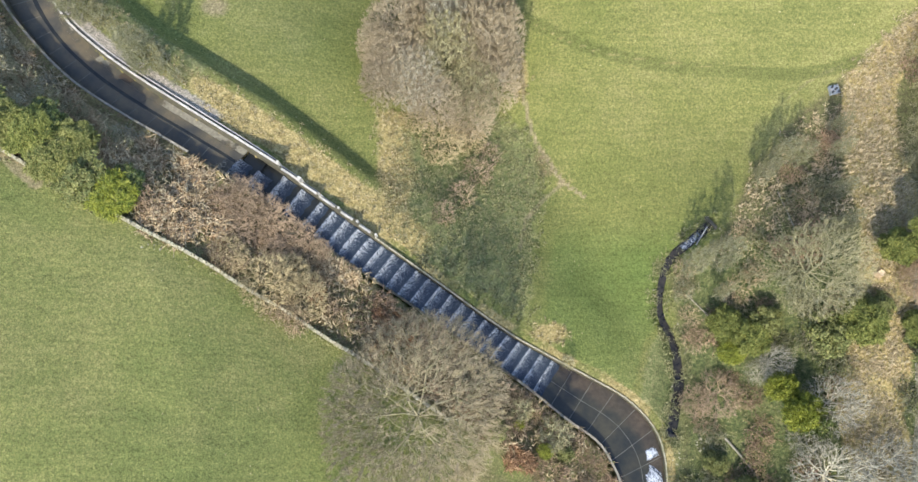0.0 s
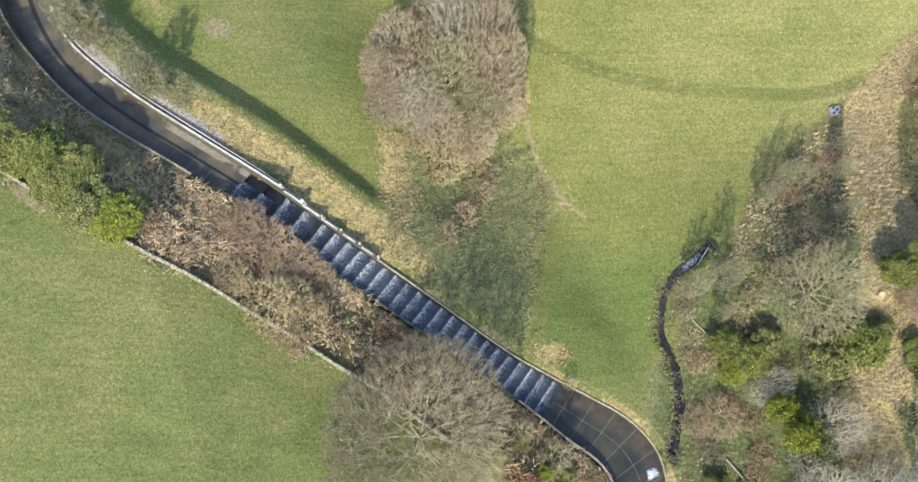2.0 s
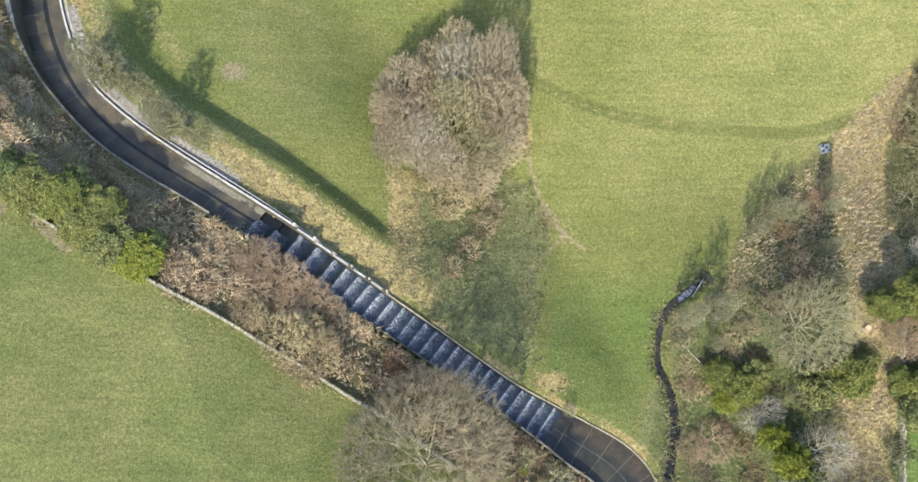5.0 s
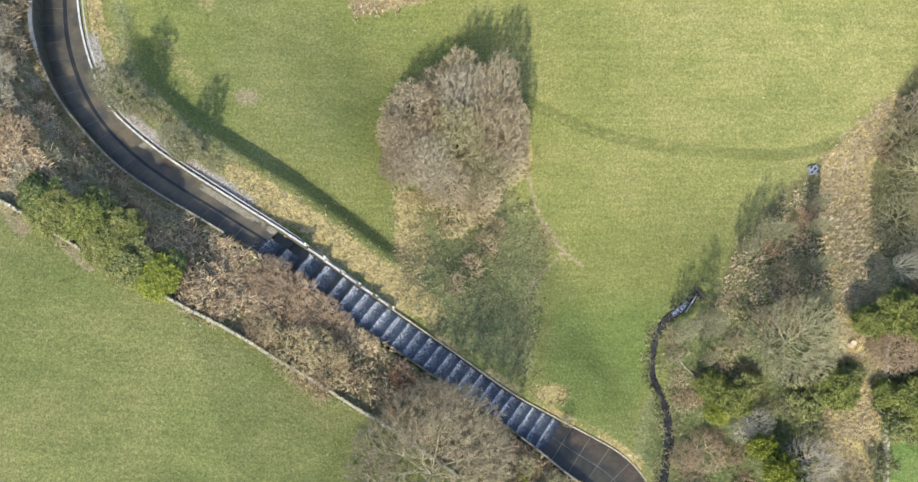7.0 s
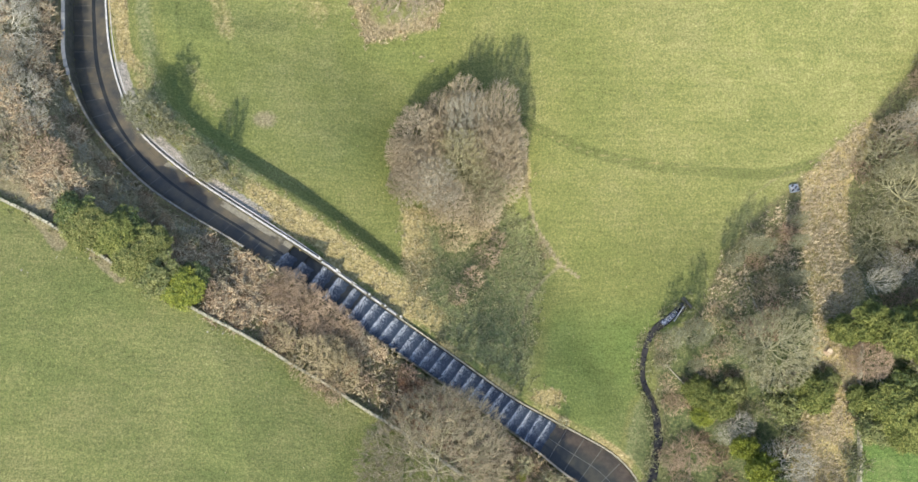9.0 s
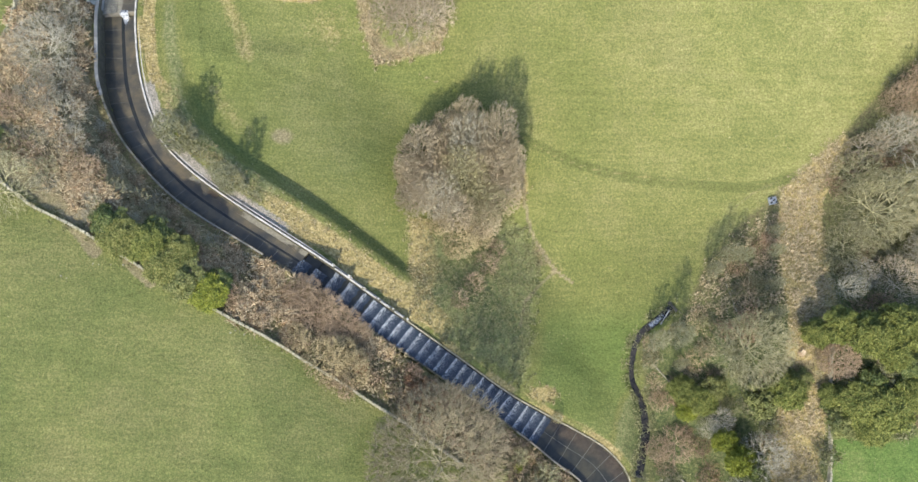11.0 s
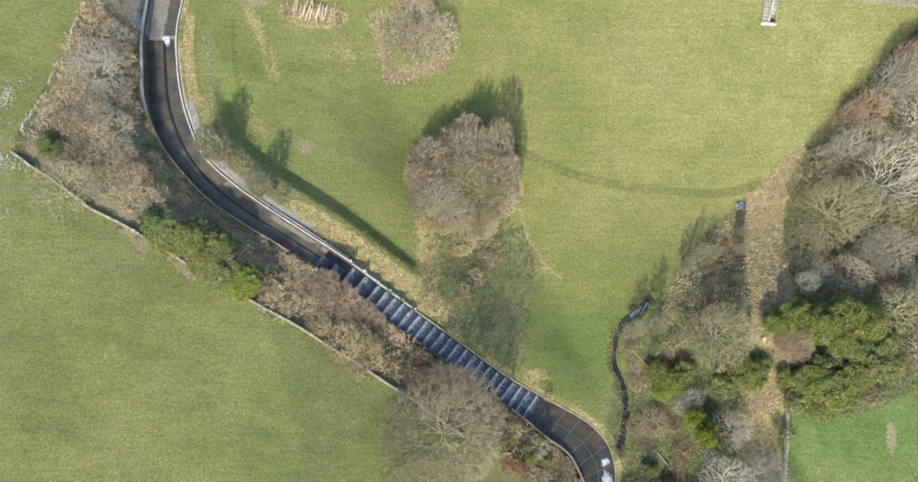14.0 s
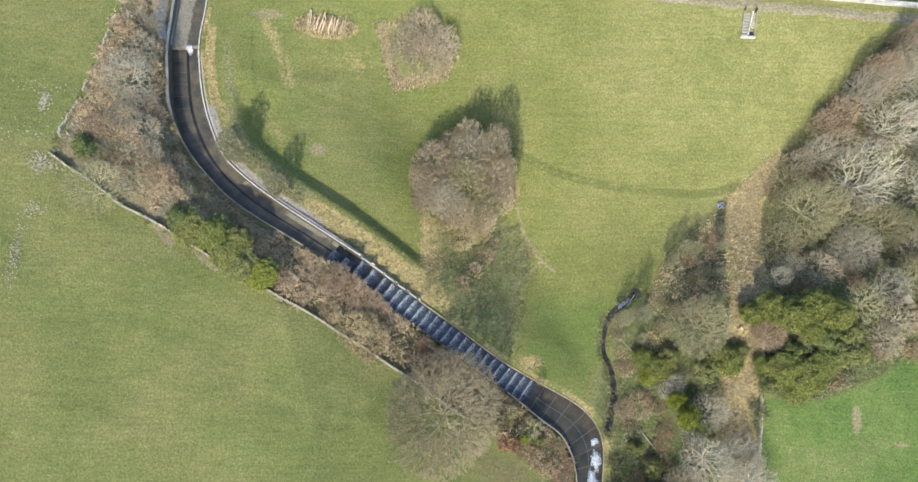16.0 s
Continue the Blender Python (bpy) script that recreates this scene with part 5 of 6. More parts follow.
# ---- wood east of the stream ----
for x, y, r, shape, bark, tall in (
        # round the maple and down the stream
        (34.8, 14.0, 5.0, "maple", BARK_OLIVE, 1.25), (31.6, 5.4, 2.0, "pale", BARK_PALE, 1.1), (30.4, 4.2, 1.6, "pale", BARK_PALE, 1.0), (36.4, 1.0, 3.4, "pale", BARK_PALE, 1.0), (35.9, -6.2, 4.6, "pale", BARK_PALE, 0.9),
        # trees south of y -13 stand out of view, added to shade the bank
        (40.0, -5.2, 4.3, "pale", BARK_PALE, 0.9), (34.4, -2.2, 2.2, "pale", BARK_PALE, 1.0), (41.5, -9.6, 4.4, "pale", BARK_PALE, 1.0), (33.0, -10.5, 3.8, "maple", BARK_BROWN, 0.9), (24.5, -13.5, 4.2, "maple", BARK_OLIVE, 1.1),
        (29.0, -14.5, 4.4, "maple", BARK_OLIVE, 1.2), (20.5, -15.5, 3.6, "willow", BARK_BROWN, 1.1), (26.8, 2.2, 2.6, "willow", BARK_WARM, 0.75), (24.6, 1.6, 1.9, "willow", BARK_WARM, 0.7),
        # beyond the ride
        (45.0, 12.9, 2.7, "clump", BARK_WARM, 0.8), (46.8, 21.6, 1.9, "pale", BARK_PALE, 1.5), (58.2, 17.4, 3.4, "willow", BARK_OLIVE, 0.9), (60.8, 12.0, 2.9, "willow", BARK_BROWN, 0.8), (62.6, 14.6, 2.9, "willow", BARK_BROWN, 0.9),
        (62.0, 19.6, 3.2, "ash", BARK_GREY, 0.8), (67.0, 21.5, 3.8, "maple", BARK_OLIVE, 0.9), (57.4, 25.4, 3.4, "airy", BARK_GREY, 0.8), (48.6, 27.6, 3.4, "airy", BARK_OLIVE, 0.9), (53.4, 22.8, 3.6, "airy", BARK_BROWN, 0.7), (49.4, 23.4, 2.6, "airy", BARK_GREY, 0.7),
        (52.4, 32.4, 5.6, "maple", BARK_OLIVE, 1.2), (59.0, 26.5, 4.0, "maple", BARK_GREY, 1.0), (58.4, 31.0, 4.2, "willow", BARK_OLIVE, 1.2), (64.4, 30.0, 4.2, "maple", BARK_OLIVE, 1.1), (68.5, 26.0, 4.4, "willow", BARK_BROWN, 1.2),
        # the far belt along the dam
        (59.8, 37.1, 5.8, "pale", BARK_PALE, 1.1), (64.6, 45.2, 4.4, "pale", BARK_PALE, 1.3), (53.9, 41.4, 2.8, "pale", BARK_PALE, 1.4), (60.6, 50.6, 3.3, "pale", BARK_PALE, 1.5), (64.8, 52.2, 3.6, "pale", BARK_PALE, 1.5),
        (70.0, 36.0, 5.0, "pale", BARK_PALE, 1.2), (70.0, 49.5, 4.2, "pale", BARK_PALE, 1.4), (50.5, 37.0, 3.2, "willow", BARK_OLIVE, 1.2), (51.2, 40.2, 2.4, "willow", BARK_BROWN, 1.7), (55.2, 46.2, 2.2, "willow", BARK_WARM, 1.7),
        (57.4, 47.2, 3.0, "willow", BARK_WARM, 1.8), (60.2, 49.2, 2.8, "willow", BARK_GREY, 1.9), (62.6, 52.8, 3.4, "clump", BARK_WARM, 1.6), (67.4, 57.0, 3.6, "clump", BARK_WARM, 1.5), (68.0, 55.4, 4.0, "ash", BARK_GREY, 1.1), (65.4, 54.4, 2.8, "pale", BARK_BROWN, 1.7),
        (57.6, 43.2, 3.0, "willow", BARK_BROWN, 1.5), (71.5, 42.5, 4.0, "maple", BARK_PALE, 1.2)):
    what = {"maple": "broad leafless tree with crooked lichened limbs", "ash": "tall bare twiggy tree", "pale": "bare tree with bleached spreading limbs", "willow": "twiggy leafless tree", "clump": "dense twiggy leafless tree", "airy": "thin open-crowned leafless tree"}[shape]
    bare_tree(shape, int(x * 7) % 2, bark, x, y, r, what + " in the valley wood", "trees of the valley wood", tall)
for x, y, r, v in ((35.6, 21.4, 1.9, 1), (29.8, 18.6, 1.5, 0), (28.8, 12.6, 1.9, 0), (25.4, -0.6, 1.6, 1), (23.9, 13.2, 1.3, 0), (24.0, 15.2, 1.4, 0), (24.4, 10.4, 1.4, 0), (24.9, 7.8, 1.6, 0), (38.4, 25.6, 1.4, 0), (30.6, 14.4, 1.6, 0), (40.8, 31.4, 1.3, 1), (40.0, 28.0, 1.2, 1)):
    bare_tree("thorn", v, BARK_WARM if v and x < 27 else STEM_TWIG, x, y, r, "tangled leafless thorn bush among dead bracken", "thorn bushes by the stream", 0.7, "thorn_bush")
for x, y, r in ((46.6, 11.0, 1.7), (49.6, 10.6, 1.8), (53.2, 12.2, 1.8), (56.2, 13.2, 1.8), (29.2, 10.6, 1.5), (34.8, 10.9, 1.5), (38.0, 11.8, 1.6), (42.6, 11.2, 1.2), (31.4, 7.2, 1.3)):
    bare_tree("thorn", 1, BARK_OLIVE, x, y, r, "olive leafless bush between the evergreens", "bushes of the valley wood", 0.8, "thorn_bush")
for x, y, r, tall in ((26.3, 15.8, 2.3, 0.95), (23.9, 15.2, 2.0, 0.75), (33.2, 26.4, 1.6, 0.66), (31.3, 24.3, 1.5, 0.58), (34.9, 26.1, 1.5, 0.62), (39.5, 29.6, 1.3, 0.46), (39.2, 26.8, 1.3, 0.48), (38.4, 22.4, 1.4, 0.5), (37.6, 18.4, 1.5, 0.6), (26.4, 12.2, 1.1, 0.75)):
    bare_tree("slim", int(x) % 2, STEM_DULL, x, y, r * 0.7, "tall slender leafless tree at the meadow's edge", "slender trees by the stream", tall * 2.9 / r)

# ---- evergreens ----
for x, y, r, leaf, v in ((-41.2, 25.4, 2.8, LEAF_CYPRESS, 0), (-38.2, 24.6, 2.7, LEAF_YEW, 1), (-36.0, 22.2, 2.6, LEAF_CYPRESS, 0), (-33.6, 20.6, 2.6, LEAF_DULL, 1), (-30.9, 19.1, 2.5, LEAF_GOLD, 2), (-29.8, 20.6, 1.7, LEAF_HOLLY, 0), (-57.3, 37.3, 2.0, LEAF_HOLLY, 1), (-42.6, 27.2, 2.4, LEAF_HOLLY, 1), (-34.6, 23.8, 2.4, LEAF_CYPRESS, 1), (-37.4, 26.0, 2.2, LEAF_HOLLY, 0)):
    evergreen(v, leaf, x, y, r, "dense evergreen shrub spilling over the field wall" if leaf is not LEAF_GOLD else "yellow-green evergreen bush at the wall's end", "evergreens by the field wall", 0.62)
for x, y, r, leaf, v in ((42.4, 15.9, 1.8, LEAF_YEW, 0), (44.9, 16.7, 2.3, LEAF_YEW, 1), (47.8, 15.4, 2.7, LEAF_YEW, 0), (51.0, 16.5, 2.7, LEAF_YEW, 1), (53.8, 15.6, 2.3, LEAF_YEW, 0), (50.0, 13.4, 2.2, LEAF_YEW, 1), (44.2, 8.3, 1.6, LEAF_YEW, 1), (47.0, 7.6, 2.7, LEAF_YEW, 0),
                       (50.0, 6.7, 2.7, LEAF_YEW, 1), (45.3, 5.0, 2.0, LEAF_DULL, 0), (48.2, 4.7, 2.2, LEAF_YEW, 0), (52.3, 8.7, 2.1, LEAF_YEW, 1), (52.6, 12.2, 2.0, LEAF_HOLLY, 0), (55.9, 12.9, 1.9, LEAF_DULL, 1), (48.6, 10.2, 1.7, LEAF_HOLLY, 1), (55.0, 10.0, 2.1, LEAF_DULL, 0), (57.0, 10.2, 1.7, LEAF_DULL, 1), (36.1, 7.8, 2.4, LEAF_DULL, 0), (39.0, 8.9, 2.6, LEAF_YEW, 1),
                       (40.6, 10.4, 1.6, LEAF_DULL, 1), (27.3, 9.2, 2.0, LEAF_YEW, 0), (29.5, 7.8, 2.2, LEAF_YEW, 1), (27.9, 6.6, 1.6, LEAF_GOLD, 2), (31.0, 9.4, 1.7, LEAF_DULL, 0), (33.4, 0.4, 2.1, LEAF_GOLD, 2), (31.9, 2.8, 1.7, LEAF_GOLD, 2), (34.8, -0.6, 1.7, LEAF_HOLLY, 1),
                       # the holly at (43.8, 7.2) is added in place of a shadowed gap
                       # the last two shrubs are added to darken grass that lies in shade
                       (43.8, 7.2, 0.8, LEAF_HOLLY, 0), (68.0, 31.6, 1.8, LEAF_HOLLY, 0), (8.5, -3.4, 0.9, LEAF_GOLD, 2), (6.0, -0.8, 0.7, LEAF_GOLD, 2), (3.6, -1.4, 1.2, LEAF_DULL, 0), (10.6, -3.6, 1.0, LEAF_DULL, 1), (26.0, -4.6, 1.3, LEAF_DULL, 1), (28.8, -7.4, 1.7, LEAF_DULL, 0)):
    evergreen(v, leaf, x, y, r * (1.12 if x > 40 else 1.0), {LEAF_HOLLY: "dark green holly", LEAF_DULL: "dull green evergreen", LEAF_YEW: "feathery mid-green evergreen", LEAF_GOLD: "bright yellow-green evergreen"}[leaf] + " in the valley wood", "evergreens of the valley wood", (1.2 if y > 13 else 0.85) if x > 40 else (1.9 if y < 4 and x > 31 else 1.15), "holly_tree" if leaf is LEAF_HOLLY else "evergreen_shrub", "tree" if leaf is LEAF_HOLLY else "shrub")

# hollies beyond the southern edge of view, added to shade the stream bank
for x, y in ((28.6, -17.2), (32.4, -17.0)):
    evergreen(1, LEAF_HOLLY, x, y, 2.8, "unseen tall holly added to shade the lower stream bank", "hollies down the valley", 2.0, "holly_tree", "tree")

# ---- scrub between field wall and spillway ----
rng = np.random.default_rng(21)
SCRUB = [(-60, 38.5), (-50, 31), (-38.5, 23.2), (-29.5, 17.8), (-20.9, 13.2), (-15.4, 9.9), (-9.6, 6.4), (-2.0, 1.2), (4, -3.0), (11.4, -9.0), (15.4, -12), (16.2, -7), (13.8, -3.2), (6.9, 2.6), (-4.6, 10.5), (-12.1, 15.3), (-19.8, 20.7), (-26.6, 23.9), (-33.4, 27.2), (-38.4, 31.4), (-43.0, 35.9), (-47.2, 41.5), (-49.4, 47), (-50.4, 56), (-51.5, 68), (-54.5, 68), (-56, 55), (-59, 44)]
# what grows where along the spillway: middle, reach, kind
ZONES = [(-31.0, 26.0, 2.0, "grey"), (-29.6, 23.6, 1.6, "fern"), (-28.2, 24.6, 1.6, "grey"), (-26.4, 21.4, 2.2, "fern"), (-25.4, 19.0, 2.4, "fern"), (-24.0, 21.0, 1.8, "fern"), (-28.3, 18.8, 1.2, "rust"), (-27.0, 25.0, 1.2, "rust"),
         (-20.6, 20.2, 2.6, "brown"), (-18.4, 18.2, 2.6, "brown"), (-15.4, 16.8, 2.2, "brown"), (-18.0, 12.4, 2.4, "buff"), (-15.8, 11.4, 2.2, "buff"), (-12.8, 13.6, 1.8, "fern"), (-11.2, 11.8, 2.0, "mixed"),
         (-9.8, 9.8, 1.4, "green"), (-7.8, 11.0, 1.4, "rust"), (-5.6, 9.2, 1.6, "rust"), (-3.2, 8.6, 1.6, "rust"), (0.5, 5.4, 2.2, "brown"), (5.0, 1.6, 2.2, "brown"), (7.0, -0.6, 1.6, "mixed"), (3.6, -1.2, 1.6, "green"),
         (10.3, -1.2, 1.8, "brown"), (13.2, -3.2, 1.4, "rust"), (12.4, -5.0, 1.6, "mixed"), (14.8, -6.8, 1.6, "brown"), (9.6, -5.0, 1.8, "green")]
spots = []
while len(spots) < 245:
    x, y = rng.uniform(-60, 16), rng.uniform(-12, 66)
    if inside(np.array([x]), np.array([y]), SCRUB)[0] and all(math.hypot(x - a, y - b) > 1.2 for a, b in spots) and to_line(np.array([x]), np.array([y]), [(-14.4, 9.4), (-10.8, 7.0)])[0][0] > 1.25 and math.hypot(x - 6.5, y + 2.8) > 1.4 and to_line(np.array([x]), np.array([y]), SW)[0][0] > (1.7 if x < -25 else 0.9):
        spots.append((x, y))
for x, y in spots:
    reach, kind = min((math.hypot(x - a, y - b) / r, k) for a, b, r, k in ZONES)
    if x < -31:
        kind = str(rng.choice(["grey", "grey", "fern", "fern", "green"]))
    elif reach > 1.6 or kind == "mixed" or rng.random() < 0.12:
        kind = str(rng.choice(["brown", "buff", "fern", "rust", "green"]))
    if kind == "grey":
        thicket(3, STEM_GREY, LEAF_DULL if rng.random() < 0.4 else None, x, y, rng.uniform(1.0, 1.5), "grey-green leafless thicket by the channel", tall=0.55, name="twig_thicket")
    elif kind == "fern":
        bracken(int(rng.integers(2)), FROND_PALE, x, y, rng.uniform(1.2, 1.7), "bleached collapsed bracken beside the spillway", tall=rng.uniform(0.7, 1.1))
    elif kind == "rust" and rng.random() < 0.6:
        bracken(2, FROND_RUST, x, y, rng.uniform(1.0, 1.5), "russet dead bracken beside the spillway", tall=rng.uniform(0.7, 1.1))
    elif kind == "rust":
        thicket(0, STEM_BRAMBLE, LEAF_DEAD, x, y, rng.uniform(1.1, 1.7), "russet bracken and bramble tangle", tall=0.8)
    elif kind == "brown":
        thicket(4, BARK_WARM, None, x, y, rng.uniform(1.0, 1.6), "mauve-brown leafless thicket of fine stems", tall=1.0, name="twig_thicket")
    elif kind == "buff" and reach < 1.1:
        continue
    elif kind == "buff":
        thicket(1, STEM_TWIG, None, x, y, rng.uniform(1.1, 1.7), "buff leafless thicket of arching stems", tall=0.9, name="twig_thicket")
    else:
        thicket(2, STEM_BRAMBLE, LEAF_DULL, x, y, rng.uniform(0.9, 1.5), "brown bramble with some green leaves", tall=0.7)
for x, y, r in ((-20.6, 20.0, 2.3), (-18.4, 18.0, 2.7), (-15.8, 16.6, 2.1), (-20.9, 16.9, 2.0), (-22.4, 19.0, 1.5), (-18.0, 15.2, 1.9), (-10.4, 14.4, 1.2), (-13.6, 15.4, 1.4)):
    bare_tree("fan", 1, BARK_WARM, x, y, r, "mauve-brown leafless shrub beside the cascade", "shrubs beside the cascade", 0.8)
bare_tree("sapling", 0, BARK_PALE, -22.9, 23.0, 1.1, "pale bare suckers leaning over the channel", "shrubs beside the cascade", 0.6, "sucker_clump")
for x, y, r in ((-17.9, 12.0, 3.0), (-14.8, 10.7, 2.7), (-21.3, 14.4, 2.0), (-16.0, 12.9, 2.2)):
    bare_tree("fan", 0, FAN_TWIG, x, y, r, "low buff leafless shrub above the field wall", "shrubs above the field wall", 1.0)
for x, y, r in ((-15.2, 8.4, 1.5), (-17.0, 9.6, 1.4), (-16.0, 9.6, 1.5)):
    thicket(1, STEM_TWIG, None, x, y, r, "buff leafless thicket hanging over the field wall", tall=1.1, name="twig_thicket")
for x, y, r in ((6.2, 0.4, 1.4), (9.5, -2.0, 2.0), (11.3, 5.4, 0.8)):
    bare_tree("sapling", 1, BARK_OLIVE, x, y, r, "mossy leafless sapling on the channel bank", "saplings by the lower channel", 1.0)
spots = []
while len(spots) < 135:
    x, y = rng.uniform(22, 74), rng.uniform(-14, 58)
    near = to_line(np.array([x]), np.array([y]), WOOD_RIM[:10])[0][0]
    free = (near > 2.6 or y < 14) and inside(np.array([x]), np.array([y]), WOOD_RIM)[0] and not inside(np.array([x]), np.array([y]), EAST_FIELD)[0]
    if free and to_line(np.array([x]), np.array([y]), EAST_TRACK)[0][0] > 3.1 and to_line(np.array([x]), np.array([y]), STREAM)[0][0] > 1.3 and all(math.hypot(x - a, y - b) > 1.45 for a, b in spots):
        spots.append((x, y))
for x, y in spots:
    kind = rng.random()
    if kind > 0.6:
        thicket(2, STEM_BRAMBLE, LEAF_DULL, x, y, rng.uniform(1.2, 1.9), "brown bramble with some green leaves", "undergrowth of the valley wood", 0.8)
    elif kind < 0.18:
        thicket(0, STEM_BRAMBLE, LEAF_DEAD, x, y, rng.uniform(1.2, 2.0), "russet bracken and bramble tangle", "undergrowth of the valley wood", 0.7)
    else:
        thicket(3, STEM_DULL, None if kind < 0.4 else LEAF_DULL, x, y, rng.uniform(1.2, 2.0), "grey-green leafless thicket of arching stems", "undergrowth of the valley wood", 0.9, "twig_thicket")


# ---- dry stone walls ----
def stone_wall(line, height, label, group, ruin=0.0, seed=1):
    rng = np.random.default_rng(seed)
    ob = thing("dry_stone_wall", label, "wall", group)
    pts, at = [], 0.0
    line = np.asarray(line, float)
    legs = np.hypot(*np.diff(line, axis=0).T)
    run = np.r_[0, np.cumsum(legs)]
    centres, sizes, turns, caps, cap_sizes, cap_turns, core = [], [], [], [], [], [], []
    for s in np.arange(0, run[-1], 0.34):
        k = min(int(np.searchsorted(run, s, "right")) - 1, len(legs) - 1)
        t = (s - run[k]) / legs[k]
        p, d = line[k] + t * (line[k + 1] - line[k]), (line[k + 1] - line[k]) / legs[k]
        wob = 0.06 * math.sin(s * 0.7 + seed)
        n = np.array([-d[1], d[0]])
        p = p + n * wob
        pts.append((p, d, n))
    px = np.array([p for p, _, _ in pts])
    gz = shape_of(px[:, 0], px[:, 1])[0]
    tall = height * (1 - ruin * np.abs(np.sin(np.arange(len(pts)) * 0.13 + seed)) * rng.uniform(0.6, 1.0, len(pts)))
    for (p, d, n), z, h in zip(pts, gz, tall):
        if ruin > 0.8 and math.sin(p[1] * 1.7) + math.sin(p[1] * 0.53 + 1.0) > 0.45:
            continue
        turn = math.atan2(d[1], d[0])
        courses = max(1, int(h / 0.2))
        for c in range(courses):
            for side in (-1, 1):
                off = side * (0.09 - 0.04 * c / courses)
                q = p + n * off + d * rng.uniform(-0.08, 0.08)
                centres.append((*q, z - 0.05 + 0.2 * c + 0.1)), sizes.append((rng.uniform(0.22, 0.42), rng.uniform(0.12, 0.19), rng.uniform(0.16, 0.22))), turns.append(turn + rng.normal(0, 0.08))
        if rng.random() > 0.08 + ruin * 0.6:
            caps.append((*(p + n * rng.normal(0, 0.03)), z + 0.2 * courses + rng.uniform(0.05, 0.12))), cap_sizes.append((rng.uniform(0.18, 0.34), rng.uniform(0.16, 0.28), rng.uniform(0.13, 0.24))), cap_turns.append(turn + rng.normal(0, 0.15))
    tagged(part("stonework", np_mesh("stonework", *boxes(np.array(centres), np.array(sizes), np.array(turns), rng, 0.16), STONE_WALL), ob), kind="stuff")
    tagged(part("coping", np_mesh("coping", *boxes(np.array(caps), np.array(cap_sizes), np.array(cap_turns), rng, 0.2), STONE_WALL), ob), kind="stuff")
    return ob


stone_wall(FIELD_WALL, 0.95, "pale dry stone wall between pasture and scrub", "field walls", 0.35, 2)
stone_wall(BOUNDARY_WALL, 1.0, "broken dry stone wall beside bare trees", "field walls", 0.92, 5)
stone_wall([(44.6, 15), (44.35, 7), (44.2, 1.7), (43.9, -1.8), (43.6, -6.5), (43.2, -16)], 1.0, "mossy dry stone wall along the east pasture", "field walls", 0.6, 9)


def rubble(spots, label, seed):
    """Loose stones: (x, y, spread x, spread y, count)."""
    rng = np.random.default_rng(seed)
    x = np.concatenate([rng.normal(a, c, n) for a, b, c, d, n in spots])
    y = np.concatenate([rng.normal(b, d, n) for a, b, c, d, n in spots])
    z = shape_of(x, y)[0]
    size = rng.uniform(0.07, 0.25, (len(x), 1)) ** 1.15 * rng.uniform(0.6, 1.2, (len(x), 3))
    v, q = boxes(np.c_[x, y, z + size[:, 2] * 0.25], size, rng.uniform(0, 6.3, len(x)), rng, 0.25)
    return thing("loose_stones", label, "stones", kind="stuff", mesh=np_mesh("loose_stones", v, q, STONE_WALL))


rubble([(-63.2, 34.6, 0.8, 0.8, 190), (-61.6, 34.2, 0.9, 0.5, 90), (-63.9, 44.0, 0.45, 0.9, 170), (-64.5, 20.5, 0.4, 2.6, 170), (-62.8, 27.4, 0.9, 0.7, 70), (-66.0, 38.5, 3.0, 1.2, 70), (-63.5, 46.5, 2.6, 0.5, 50), (-60.8, 39.5, 0.5, 1.5, 60),
        (-42.5, 21.6, 2.4, 0.8, 9), (-26.5, 14.7, 1.6, 0.3, 5)], "fallen wall stones scattered on the pasture", 4)
rubble([(*p, 0.5, 0.4, 3) for p in STREAM[::2]] + [(25.0, -2.6, 0.4, 0.4, 14)], "wet stones along the stream bed", 6)


